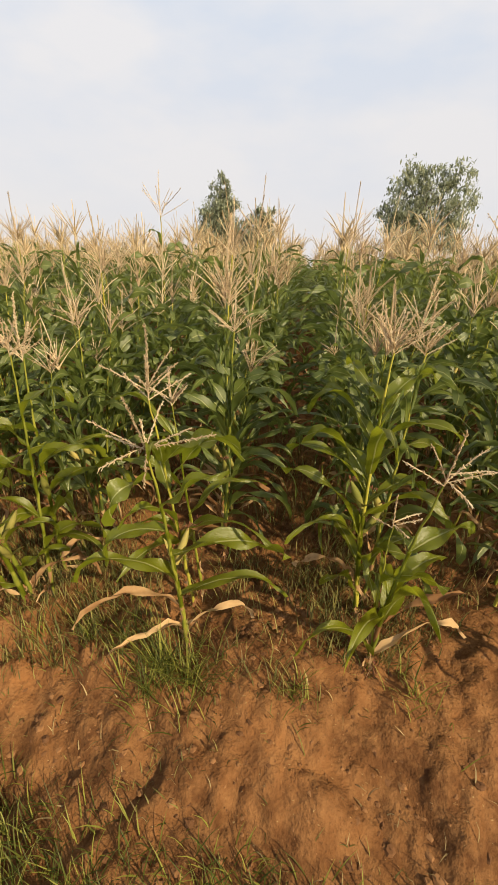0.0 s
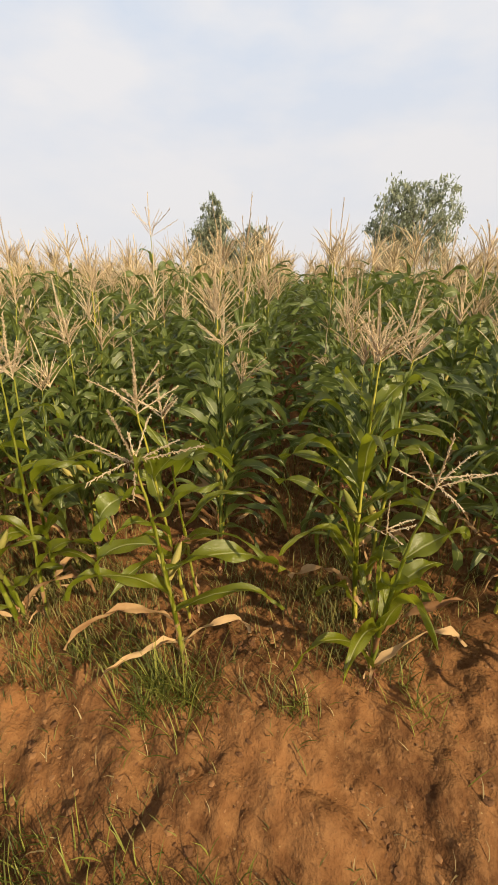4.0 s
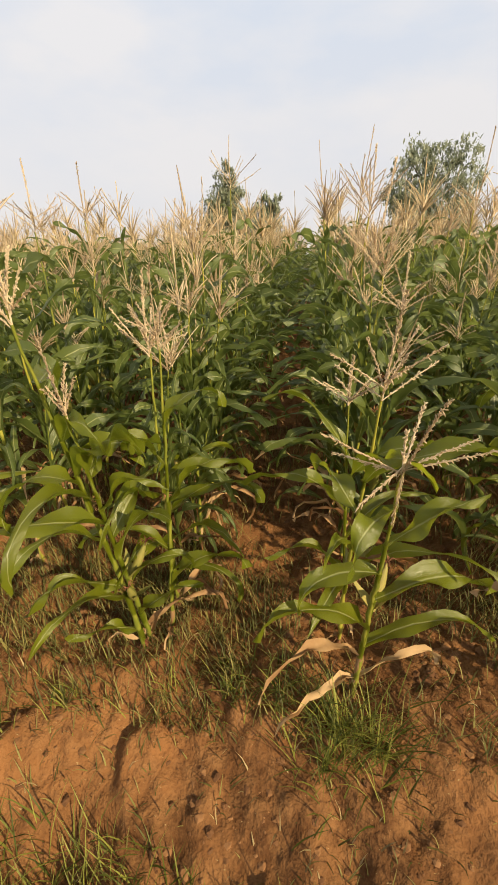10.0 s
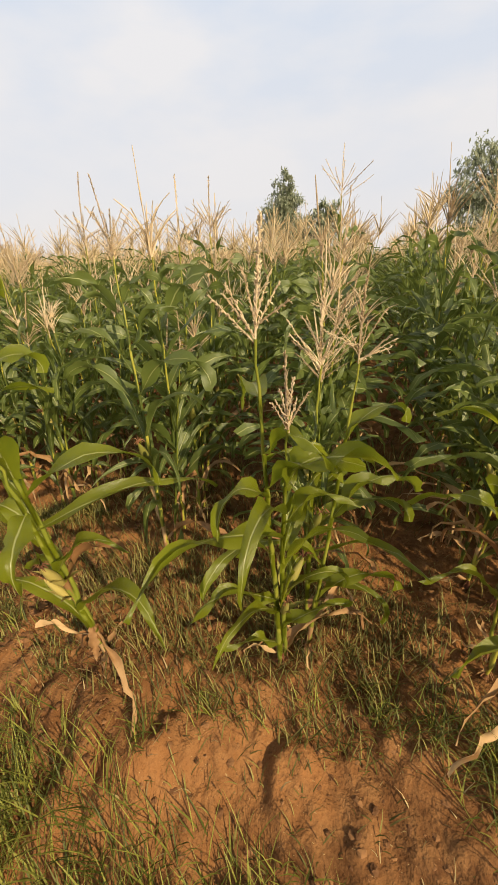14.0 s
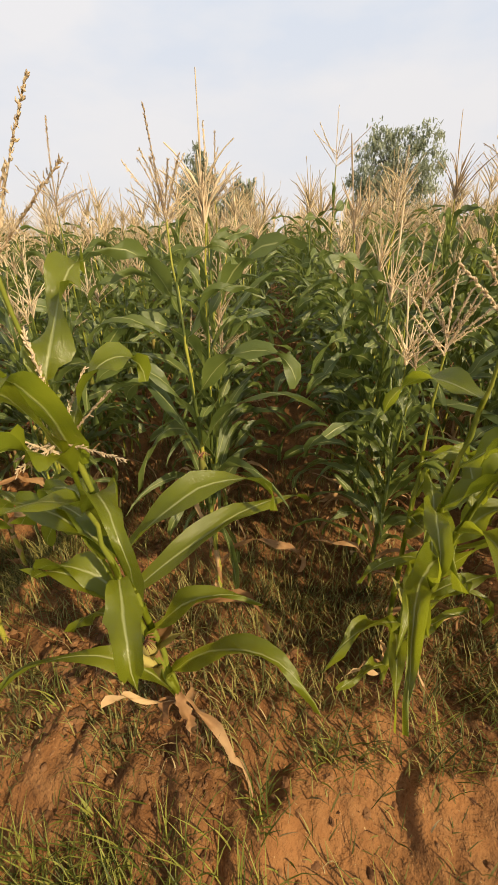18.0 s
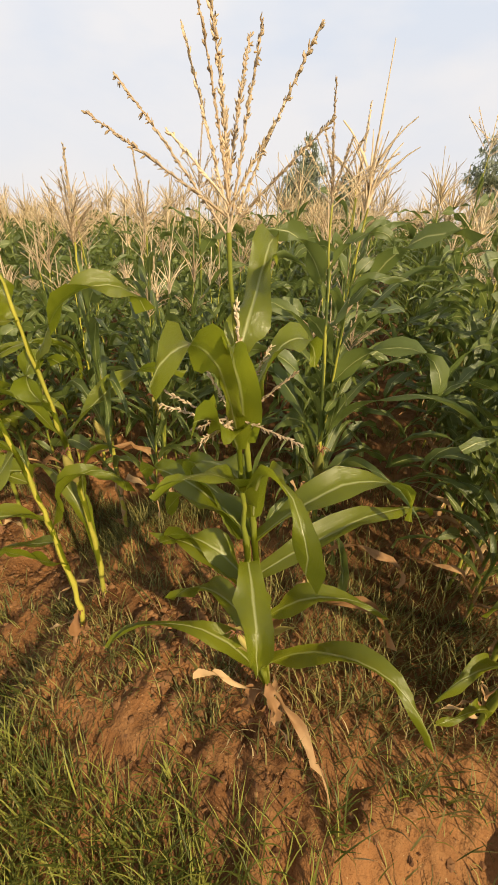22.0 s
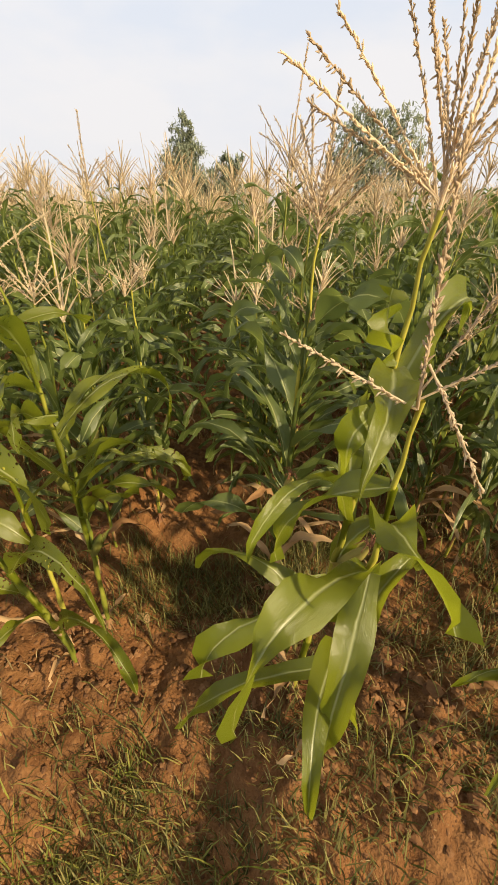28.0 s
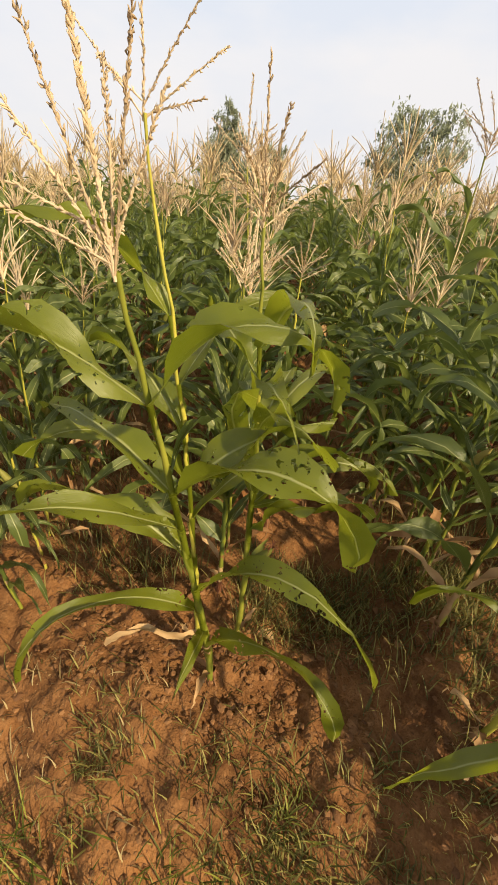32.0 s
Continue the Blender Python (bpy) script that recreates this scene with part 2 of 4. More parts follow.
def soil_material():
    m = Mat("bare_soil", 0.95, 0.15)
    co = m.node("TexCoord").outputs["Object"]
    n1, n2, n3, n4 = m.noise(co, 2.1, 6, 0.6), m.noise(co, 14.0, 6, 0.65), m.noise(co, 95.0, 4, 0.6), m.noise(co, 38.0, 4, 0.6)
    c = m.mix(m.ramp(n1, [(0.36, 0.0), (0.62, 1.0)]), (0.078, 0.033, 0.012), (0.250, 0.114, 0.042))
    mid = m.noise(co, 6.0, 5, 0.7)
    c = m.mix(m.ramp(mid, [(0.34, 0.55), (0.47, 0.0)]), c, (0.085, 0.038, 0.016))
    c = m.mix(m.ramp(n2, [(0.42, 0.0), (0.66, 0.7)]), c, (0.265, 0.134, 0.054))
    c = m.mix(m.ramp(n3, [(0.58, 0.0), (0.70, 0.55)]), c, (0.090, 0.042, 0.018))
    # dry litter and straw specks among the crumbs
    st = m.node("Mapping", Scale=(30, 90, 30), Rotation=(0, 0, 0.5))
    m.link(co, st.inputs[0])
    lit = m.noise(st.outputs[0], 1.6, 3)
    c = m.mix(m.ramp(lit, [(0.69, 0.0), (0.73, 0.6)]), c, (0.40, 0.30, 0.15))
    # far off the ground is dry grass and stubble
    sep = m.node("SeparateXYZ")
    m.link(co, sep.inputs[0])
    far = m.ramp(m.math("DIVIDE", sep.outputs[1], 100.0), [(0.50, 0.0), (0.56, 1.0)])
    g = m.mix(n2, (0.16, 0.15, 0.05), (0.34, 0.27, 0.12))
    c = m.mix(far, c, g)
    # the track below the bank is thin dry grass over dust
    track = m.ramp(m.math("ADD", m.math("ADD", sep.outputs[1], 0.8), m.math("MULTIPLY", n1, 0.5)), [(0.70, 1.0), (1.05, 0.0)])
    m.colour(m.mix(m.math("MULTIPLY", track, m.ramp(n2, [(0.30, 0.35), (0.62, 0.9)])), c, (0.125, 0.110, 0.036)))
    m.bump(m.math("ADD", m.math("ADD", n2, m.math("MULTIPLY", n4, 0.8)), m.math("MULTIPLY", n3, 0.4)), 1.0, 0.017)
    return m.m


mat_soil = soil_material()


# ---- mesh helpers ----
rng = np.random.default_rng(7)


class Geo:
    """Quads gathered as arrays, to become one mesh."""

    def __init__(self):
        self.v, self.f, self.uv, self.mi, self.n = [], [], [], [], 0

    def add(self, v, f, uv, mi=0):
        self.v.append(v), self.f.append(f + self.n), self.uv.append(uv)
        self.mi.append(np.full(len(f), mi, np.int32))
        self.n += len(v)

    def packed(self):
        return np.concatenate(self.v), np.concatenate(self.f), np.concatenate(self.uv), np.concatenate(self.mi)

    def mesh(self, name, mats, smooth=True):
        v, f, uv, mi = self.packed()
        me = bpy.data.meshes.new(name)
        me.vertices.add(len(v)), me.loops.add(4 * len(f)), me.polygons.add(len(f))
        me.vertices.foreach_set("co", v.astype(np.float32).ravel())
        me.loops.foreach_set("vertex_index", f.astype(np.int32).ravel())
        me.polygons.foreach_set("loop_start", np.arange(0, 4 * len(f), 4, dtype=np.int32))
        me.polygons.foreach_set("material_index", mi)
        me.polygons.foreach_set("use_smooth", np.full(len(f), smooth))
        me.uv_layers.new(name="UVMap").data.foreach_set("uv", uv[f.ravel()].astype(np.float32).ravel())
        for m in mats:
            me.materials.append(m)
        me.update(calc_edges=True)
        return me


def grid_faces(n, m, ring=False):
    """Quads between n rows of m points."""
    i, j = np.meshgrid(np.arange(n - 1), np.arange(m if ring else m - 1), indexing="ij")
    k = (j + 1) % m
    return np.stack([i * m + j, i * m + k, (i + 1) * m + k, (i + 1) * m + j], -1).reshape(-1, 4)


def tube(points, radii, sides=6):
    """A tube round a line of points."""
    p, r = np.asarray(points, float), np.broadcast_to(radii, len(points))
    d = np.gradient(p, axis=0)
    d /= np.linalg.norm(d, axis=1, keepdims=True) + 1e-12
    ref = np.where(np.abs(d[:, 2:3]) > 0.9, [[1.0, 0, 0]], [[0, 0, 1.0]])
    a = np.cross(d, ref)
    a /= np.linalg.norm(a, axis=1, keepdims=True) + 1e-12
    b = np.cross(d, a)
    w = np.linspace(0, 2 * np.pi, sides, endpoint=False)
    v = p[:, None] + r[:, None, None] * (np.cos(w)[None, :, None] * a[:, None] + np.sin(w)[None, :, None] * b[:, None])
    s = np.linspace(0, 1, len(p))
    uv = np.stack(np.broadcast_arrays(np.linspace(0, 1, sides)[None], s[:, None]), -1)
    return v.reshape(-1, 3), grid_faces(len(p), sides, True), uv.reshape(-1, 2)


def leaf_blade(length, width, rise, bend, twist=0.0, segs=12, across=4, wave=0.012, fold=0.25, seed=0, curl=0.0, kink=None, crumple=0.0):
    """A strap leaf that leaves the stalk along +x at rise degrees and bends over by bend degrees."""
    r = np.random.default_rng(seed)
    s = np.linspace(0, 1, segs + 1)
    kink = kink or 0.7 + 0.6 * r.random()
    ang = np.radians(rise - bend * s ** (1.8 * kink))
    side = np.radians(curl) * s**1.5
    step = length / segs
    ca, sa = np.cos(ang), np.sin(ang)
    d = np.stack([ca * np.cos(side), ca * np.sin(side), sa], -1)
    c = np.concatenate([np.zeros((1, 3)), np.cumsum(d[:-1] * step, 0)])
    if crumple:
        c = c + (np.cumsum(r.normal(size=c.shape), 0) * crumple * length / segs) * s[:, None] ** 0.5
    up = np.stack([-sa * np.cos(side), -sa * np.sin(side), ca], -1)
    lat = np.cross(up, d)
    tw = np.radians(twist) * s**1.4
    lat, up = (np.cos(tw)[:, None] * lat + np.sin(tw)[:, None] * up, np.cos(tw)[:, None] * up - np.sin(tw)[:, None] * lat)
    w = width * (0.42 + 0.58 * np.minimum(1, s / 0.28)) * np.clip(1 - s**2.0, 0.015, 1) * (1 - 0.22 * s)
    if crumple:
        w = w * (1 + 0.9 * crumple * r.normal(size=len(w))).clip(0.35, 1.7)
    q = np.linspace(-1, 1, across + 1)
    ph = r.random(4) * 6.28
    edge = wave * (np.sin(9 * s + ph[0])[:, None] * np.clip(q, 0, 1) + np.sin(11 * s + ph[1])[:, None] * np.clip(-q, 0, 1))
    edge = edge * np.abs(q) * np.minimum(1, s / 0.15)[:, None]
    lift = fold * np.abs(q) ** 1.3 * (w / 2)[:, None] * (1 - 0.6 * s)[:, None]
    v = c[:, None] + (w / 2)[:, None, None] * q[None, :, None] * lat[:, None] + (edge + lift)[..., None] * up[:, None]
    uv = np.stack(np.broadcast_arrays((q / 2 + 0.5)[None], s[:, None]), -1)
    return v.reshape(-1, 3), grid_faces(segs + 1, across + 1), uv.reshape(-1, 2)


def turned(v, az):
    a = np.radians(az)
    return np.stack([v[:, 0] * np.cos(a) - v[:, 1] * np.sin(a), v[:, 0] * np.sin(a) + v[:, 1] * np.cos(a), v[:, 2]], -1)


def tassel_branch(length, out, az, droop, r, grain, thick=1.0):
    """One branch of a tassel, in its own frame: a thin axis that carries pairs of spikelets."""
    g = Geo()
    n = 9 if grain > 1 else 6 if grain else 4
    s = np.linspace(0, 1, n)
    ang = np.radians(90 - out) - np.radians(droop) * s**1.3
    d = np.stack([np.cos(ang), np.zeros(n), np.sin(ang)], -1) * (length / (n - 1))
    c = np.concatenate([np.zeros((1, 3)), np.cumsum(d[:-1], 0)])
    c[:, 1] += 0.06 * length * s**2 * r.normal()
    rad = (0.0016 if grain > 1 else 0.0038) * thick * (1.15 - 0.75 * s)
    if grain == 1:
        rad = rad * (1 + 0.35 * r.normal(size=n)).clip(0.4, 1.6)
    g.add(*tube(turned(c, az), rad, 4 if grain > 1 else 3))
    if grain > 1:
        count = max(6, int(length / 0.0042))
        for k in range(count):
            t = 0.12 + 0.87 * k / count
            p = np.array([np.interp(t, s, c[:, i]) for i in range(3)])
            e = np.interp(t, s, ang) + r.normal() * 0.30
            for side in (-1, 1):
                size = (0.0058 + 0.0042 * r.random()) * thick ** 0.6
                w = side * (0.10 + 0.55 * r.random())
                hang = -1.1 if r.random() < 0.15 else 0.0
                tip = p + size * np.array([np.cos(e) * np.cos(w), np.sin(w), np.sin(e) + hang])
                mid = (p + tip) / 2 + r.normal(size=3) * 0.0007
                g.add(*tube(turned(np.array([p, mid, tip]), az), np.array([0.0007, 0.0016, 0.0005]) * thick * (0.7 + 0.6 * r.random()), 3))
    return g.packed()


def part(name, geo, mats, parent, label="", smooth=True):
    ob = new(name, geo if isinstance(geo, bpy.types.Mesh) else geo.mesh(name, mats if isinstance(mats, (list, tuple)) else [mats], smooth))
    ob.parent = parent
    if label:
        ob["label"] = label
    return ob


def geo_of(packed):
    g = Geo()
    g.add(*packed[:3])
    return g


# ---- ground ----
_hash = np.random.default_rng(3).random((256, 256))


def lattice(x, y):
    xi, yi = np.floor(x).astype(int), np.floor(y).astype(int)
    fx, fy = x - xi, y - yi
    fx, fy = fx * fx * (3 - 2 * fx), fy * fy * (3 - 2 * fy)
    h = lambda a, b: _hash[a % 256, b % 256]
    return (h(xi, yi) * (1 - fx) + h(xi + 1, yi) * fx) * (1 - fy) + (h(xi, yi + 1) * (1 - fx) + h(xi + 1, yi + 1) * fx) * fy


def fbm(x, y, octaves=4):
    return sum((lattice(x * 2**k + 17 * k, y * 2**k + 31 * k) - 0.5) / 2**k for k in range(octaves))


ROW, ROW0 = 0.727, 0.36


def vigour(x):
    """The maize grows a little taller towards the right-hand end of the field."""
    return float(np.interp(x, [-7, -3.2, -1.6, 1.0], [0.93, 0.95, 1.01, 1.06]))


def edge_y(x):
    """Where the first plants of the rows stand."""
    return np.interp(x, [-9, -4.2, -3.4, -2.6, -2.1, -1.76, -1.45, -0.9, 9], [1.9, 1.40, 1.19, 1.02, 0.99, 0.91, 0.97, 0.99, 1.01])


def swell(x):
    return np.interp(x, [-4, -3.5, -3.2, -2.95, -2.72, -2.52, -2.2, -1.9, -1.7, -1.52, -1.36, -1.20, -1.05, -0.8, -0.5, 0.1, 0.8], [0.0, 0.02, -0.05, -0.09, -0.06, 0.14, 0.10, 0.08, 0.11, 0.04, -0.02, -0.03, 0.0, 0.0, 0.06, 0.03, 0.0])


def smooth01(t):
    t = np.clip(t, 0, 1)
    return t * t * (3 - 2 * t)


def ground_z(x, y):
    x, y = np.asarray(x, float), np.asarray(y, float)
    e = edge_y(x) + 0.10 * fbm(x * 1.7, y * 0 + 3.3, 3)
    z = -0.215 * smooth01((e - 0.03 - y) / 0.50)
    near = np.exp(-np.maximum(0, y - 8) / 6)
    inside = smooth01((y - e + 0.1) / 0.5)
    ridge = 0.5 - 0.5 * np.cos(2 * np.pi * (x - ROW0) / ROW)
    z = z - inside * near * 0.045 * ridge
    bank = smooth01((e + 0.05 - y) / 0.15) * smooth01((y - e + 0.75) / 0.3)
    rill = np.abs(fbm(x * 3.0 + 0.8 * fbm(x * 2.0, y * 3.0, 2), y * 1.5 + 7, 3))
    z = z - bank * 0.040 * smooth01((0.30 - rill) / 0.30)
    near = near * np.exp(-np.maximum(0, -0.1 - y) / 0.25) * np.exp(-np.maximum(0, np.abs(x + 1.6) - 3.4) / 0.8)
    z = z + 0.09 * fbm(x * 2.3, y * 2.3, 3) * near + 0.045 * np.abs(fbm(x * 6, y * 6, 4)) * near
    z = z + 0.036 * np.maximum(0, fbm(x * 21, y * 17, 3)) * near
    z = z + 0.030 * np.maximum(0, fbm(x * 10 + 5, y * 9, 3) - 0.08) * near
    # crumbled soil on the left half of the bank
    crumbly = smooth01((-1.5 - x) / 0.4) * near
    z = z + crumbly * (0.030 * np.abs(fbm(x * 14 + 3, y * 14, 3)) + 0.022 * np.maximum(0, fbm(x * 27, y * 25 + 4, 2)))
    # the bank swells and sags along its length
    return z + swell(x) * smooth01((y - 0.25) / 0.4) * smooth01((2.2 - y) / 0.8)


_rough = ground_z
# the first plants' feet and the heights at which they stand
FEET = [(-0.37, 1.06, -0.00), (-0.40, 1.27, 0.00), (-0.38, 1.35, -0.00), (0.39, 1.09, 0.02), (0.40, 1.09, 0.02), (0.36, 1.32, 0.02), (-1.14, 1.11, 0.03), (-1.13, 1.14, 0.07), (-1.07, 1.31, 0.03), (-1.76, 0.94, 0.09), (-1.77, 0.94, 0.09), (-2.47, 1.00, 0.09), (-2.50, 1.16, 0.09), (-3.19, 1.45, -0.05), (-3.26, 1.31, -0.05), (-3.33, 1.42, -0.05)]
_lift = [up - float(_rough(np.array([x]), np.array([y]))[0]) for x, y, up in FEET]


def ground_z(x, y):
    """The rough ground with the small mounds on which the first plants stand."""
    x, y = np.asarray(x, float), np.asarray(y, float)
    z, total, lift = _rough(x, y), 1e-9, 0.0
    for (cx, cy, _), up in zip(FEET, _lift):
        w = np.exp(-((x - cx) ** 2 + (y - cy) ** 2) / 0.11**2)
        total, lift = total + w, lift + w * up
    return z + lift / np.maximum(total, 1.0)


def spaced(stops):
    return np.unique(np.concatenate([np.arange(a, b, s) for a, b, s in stops] + [[stops[-1][1]]]))


gx = spaced([(-900, -100, 80), (-100, -20, 10), (-20, -6, 0.5), (-6, -4.2, 0.05), (-4.2, 1.2, 0.0145), (1.2, 2.4, 0.05), (2.4, 12, 0.4), (12, 100, 8), (100, 900, 80)])
gy = spaced([(-900, -100, 80), (-100, -10, 10), (-10, -0.6, 0.4), (-0.6, 0.3, 0.06), (0.3, 1.55, 0.0145), (1.55, 2.4, 0.03), (2.4, 5, 0.08), (5, 20, 0.4), (20, 100, 8), (100, 900, 80)])
GX, GY = np.meshgrid(gx, gy)
gg = Geo()
gg.add(np.stack([GX, GY, ground_z(GX, GY)], -1).reshape(-1, 3), grid_faces(len(gy), len(gx)), np.stack([GX, GY], -1).reshape(-1, 2) * 0.1)
ground = new("ground", gg.mesh("ground", [mat_soil]))
tagged(ground, "reddish-orange bare soil with an eroded bank along the maize", "ground", kind="structure")


def gz(x, y):
    return float(ground_z(np.array([x]), np.array([y]))[0])


# ---- maize ----
def stalk_line(height, lean, sway, n):
    s = np.linspace(0, 1, n)
    bow = np.sin(s * np.pi) * sway
    return np.stack([lean[0] * s**1.3 + bow, lean[1] * s**1.3 + 0.4 * bow, height * s], -1)


def stalk_geo(height, lean, sway, nodes, thick, sides, seed=0):
    n = nodes * 3 + 1
    line = stalk_line(height, lean, sway, n)
    s = np.linspace(0, 1, n)
    rad = thick * (1 - 0.72 * s)
    rad[::3] *= 1.28
    r = np.random.default_rng(seed)
    line[:, :2] += r.normal(size=(n, 2)) * 0.0022
    line[0, 2] -= 0.05
    g = Geo()
    g.add(*tube(line, rad, sides))
    return g


def ear_parts(parent, at, az, size, tilt=28):
    s = np.linspace(0, 1, 9)
    axis = np.stack([np.sin(np.radians(tilt)) * s, 0 * s, np.cos(np.radians(tilt)) * s], -1) * size
    rad = size * 0.108 * np.sin(np.pi * (0.16 + 0.80 * s)) ** 0.8
    g = Geo()
    g.add(*tube(turned(axis, az) + at, rad, 8))
    for k in range(3):
        v, f, uv = leaf_blade(size * 0.75, size * 0.26, 84 - tilt - 6 * k, 14, 0, 5, 2, 0.002, 0.6, k)
        g.add(turned(v, az + 70 * k - 60) + at, f, uv)
    ear = part("ear", g, mat_husk, parent, "husked maize cob with browned silk")
    t = Geo()
    r = np.random.default_rng(int(abs(at[2]) * 1000) + int(az))
    tip = turned(axis[-1:], az)[0] + at
    for k in range(14):
        d = turned(np.array([[0, 0, 0], [0.4, 0, 0.5], [0.9, 0, 0.15]]) * size * (0.14 + 0.12 * r.random()), r.random() * 360)
        t.add(*tube(tip + d, [0.0016, 0.0013, 0.0006], 3))
    part("silk", t, mat_silk, ear, "dry reddish-brown silk")


def foot_parts(parent, thick, seed):
    """The dry brown foot of a stalk: its lowest joint, brace roots and torn old sheaths."""
    r = np.random.default_rng(seed + 900)
    g = Geo()
    g.add(*tube(np.array([[0, 0, -0.06], [0, 0, 0.0], [0, 0, 0.03], [0.001, 0, 0.065]]), thick * np.array([1.5, 1.55, 1.4, 1.12]), 8))
    for k in range(7):
        p = turned(np.array([[thick, 0, 0.035 + 0.02 * r.random()], [0.022, 0, 0.03], [0.040, 0, -0.005], [0.050, 0, -0.05]]), k * 51 + 30 * r.random())
        g.add(*tube(p, 0.0021, 4))
    part("stalk_foot", g, mat_root, parent, "dry reddish-brown stalk foot with brace roots")
    for k in range(2 + seed % 2):
        v, f, uv = leaf_blade(0.07 + 0.09 * r.random(), 0.020, 70 - 60 * r.random(), 120, 40 * r.normal(), 8, 2, 0.006, 0.8, seed + k, 20 * r.normal(), 1.0, 0.5)
        g = Geo()
        a = r.random() * 360
        g.add(turned(v + [thick, 0, 0.035 + 0.05 * r.random()], a), f, uv)
        part("dead_sheath", g, mat_dry, parent, "torn dry sheath")


def tassel_parts(parent, at, lean, spec, seed, split):
    """A tassel: the middle spike with its side branches; split makes each branch a mesh of its own."""
    spike, count, blen, out, droop, thick, grain = spec
    r = np.random.default_rng(seed)
    g = Geo()
    v, f, uv, _ = tassel_branch(spike, 3 + 4 * r.random(), r.random() * 360, -4, r, grain, thick * 1.3)
    v = v + np.array([lean[0], lean[1], 0]) * (v[:, 2:3].clip(0) ** 1.5)
    g.add(v + at, f, uv)
    singles = []
    arms = count if isinstance(count, tuple) else [(360 * k * 0.382 + r.random() * 40, out * (0.55 + 0.75 * r.random()), blen * (0.75 + 0.45 * r.random()) * (1 - 0.25 * k / count)) for k in range(count)]
    for k, (az, o, length) in enumerate(arms):
        h = spike * 0.30 * (k / len(arms)) * r.random() ** 0.3
        b = tassel_branch(length, o, az, droop * (0.4 + 1.2 * r.random()), r, grain, thick)
        vv = b[0] + at + np.array([0, 0, h])
        if split:
            singles.append((vv, b[1], b[2]))
        else:
            g.add(vv, b[1], b[2])
    tas = part("tassel", g, mat_tassel, parent, "dry straw-coloured tassel")
    for s in singles:
        part("tassel_branch", geo_of(s), mat_tassel, tas)


def maize(name, label, height, lean, leaves, tassel=None, ears=(), thick=0.0115, sway=0.0, seed=0, detail=2, split=False, curled=False):
    """One maize plant at the origin. leaves: rows of height up the stalk, direction, length, width, rise, bend, twist (curled: sideways curl), withered."""
    root = tagged(new(name), label, "maize plant", "maize plants of the field")
    hi = detail > 1
    part("stalk", stalk_geo(height, lean, sway, 8, thick, 8 if hi else 6, seed), mat_stalk, root, "yellow-green jointed stalk")
    if split:
        foot_parts(root, thick, seed)
    line = stalk_line(height, lean, sway, 30)
    for k, (z, az, length, width, rise, bend, twist, dry) in enumerate(leaves):
        at = np.array([np.interp(z, line[:, 2], line[:, i]) for i in range(3)])
        at[2] = z
        curl = twist if curled else 0.0 if split else 24 * math.sin(k * 2.3 + seed)
        twist = 16 * math.sin(k * 2.1 + seed) if curled else twist
        v, f, uv = leaf_blade(length, width * (0.60 if dry else 1.15 if curled else 1.0), rise, bend, 3 * twist if dry else twist, 14 if hi else 10, 4 if hi else 2, 0.016 if dry else 0.015 + 0.008 * (k % 3), 0.9 if dry else 0.40, seed * 31 + k, curl, 1.0 if split else None, 0.25 if dry else 0.06)
        off = turned(np.array([[thick * 0.5, 0, -0.0]]), az)[0]
        g = Geo()
        g.add(turned(v, az) + at + off, f, uv)
        # the sheath that wraps the stalk below the blade
        sz = np.linspace(-0.10 if z > 0.16 else -0.6 * z, 0.0, 4)
        sl = np.stack([np.interp(z + sz, line[:, 2], line[:, 0]), np.interp(z + sz, line[:, 2], line[:, 1]), z + sz], -1)
        rad = thick * (1 - 0.72 * z / height) * np.array([1.10, 1.18, 1.25, 1.42])
        sv, sf, su = tube(sl, rad, 7 if hi else 5)
        su = su * [0.16, 0.2] + [0.66, 0.0]
        g.add(sv, sf, su)
        part("leaf", g, mat_dry if dry else mat_bitten if "bitten" in label else mat_leaf_edge if curled else mat_leaf, root, "withered brown leaf" if dry else "")
    if tassel:
        tassel_parts(root, line[-1] - [0, 0, 0.01], lean, tassel, seed + 5, split)
    for z, az, size in ears:
        at = np.array([np.interp(z, line[:, 2], line[:, i]) for i in range(3)])
        ear_parts(root, at + turned(np.array([[thick, 0, 0]]), az)[0], az, size)
    return root


def random_leaves(r, height, count, big, reach=0.82):
    rows, az = [], r.random() * 360
    for k in range(count):
        u = (k + 0.5) / count
        z = height * (0.10 + reach * u)
        az += 180 + r.normal() * 24
        length = (0.29 + 0.33 * math.sin(math.pi * (0.16 + 0.72 * u))) * big * (0.8 + 0.4 * r.random()) * (1 - 0.35 * max(0, u - 0.6) / 0.4)
        rows.append((z, az, length, (0.034 + 0.024 * math.sin(math.pi * (0.15 + 0.7 * u))) * big * (1 - 0.35 * max(0, u - 0.6) / 0.4), 56 + 18 * r.random() - 10 * (1 - u),
                     118 + 75 * r.random() - 30 * u, r.normal() * 30, 1 if u < 0.16 and r.random() < 0.7 else 0))
    return rows


# plants that stand along the edge of the field, each with its own habit
def place(ob, x, y, turn=0.0, size=1.0, lean=(0.0, 0.0)):
    ob.matrix_basis = Matrix.Translation((x, y, gz(x, y) - 0.01)) @ Euler((lean[0], lean[1], radians(turn))).to_matrix().to_4x4() @ Matrix.Scale(size, 4)
    return ob


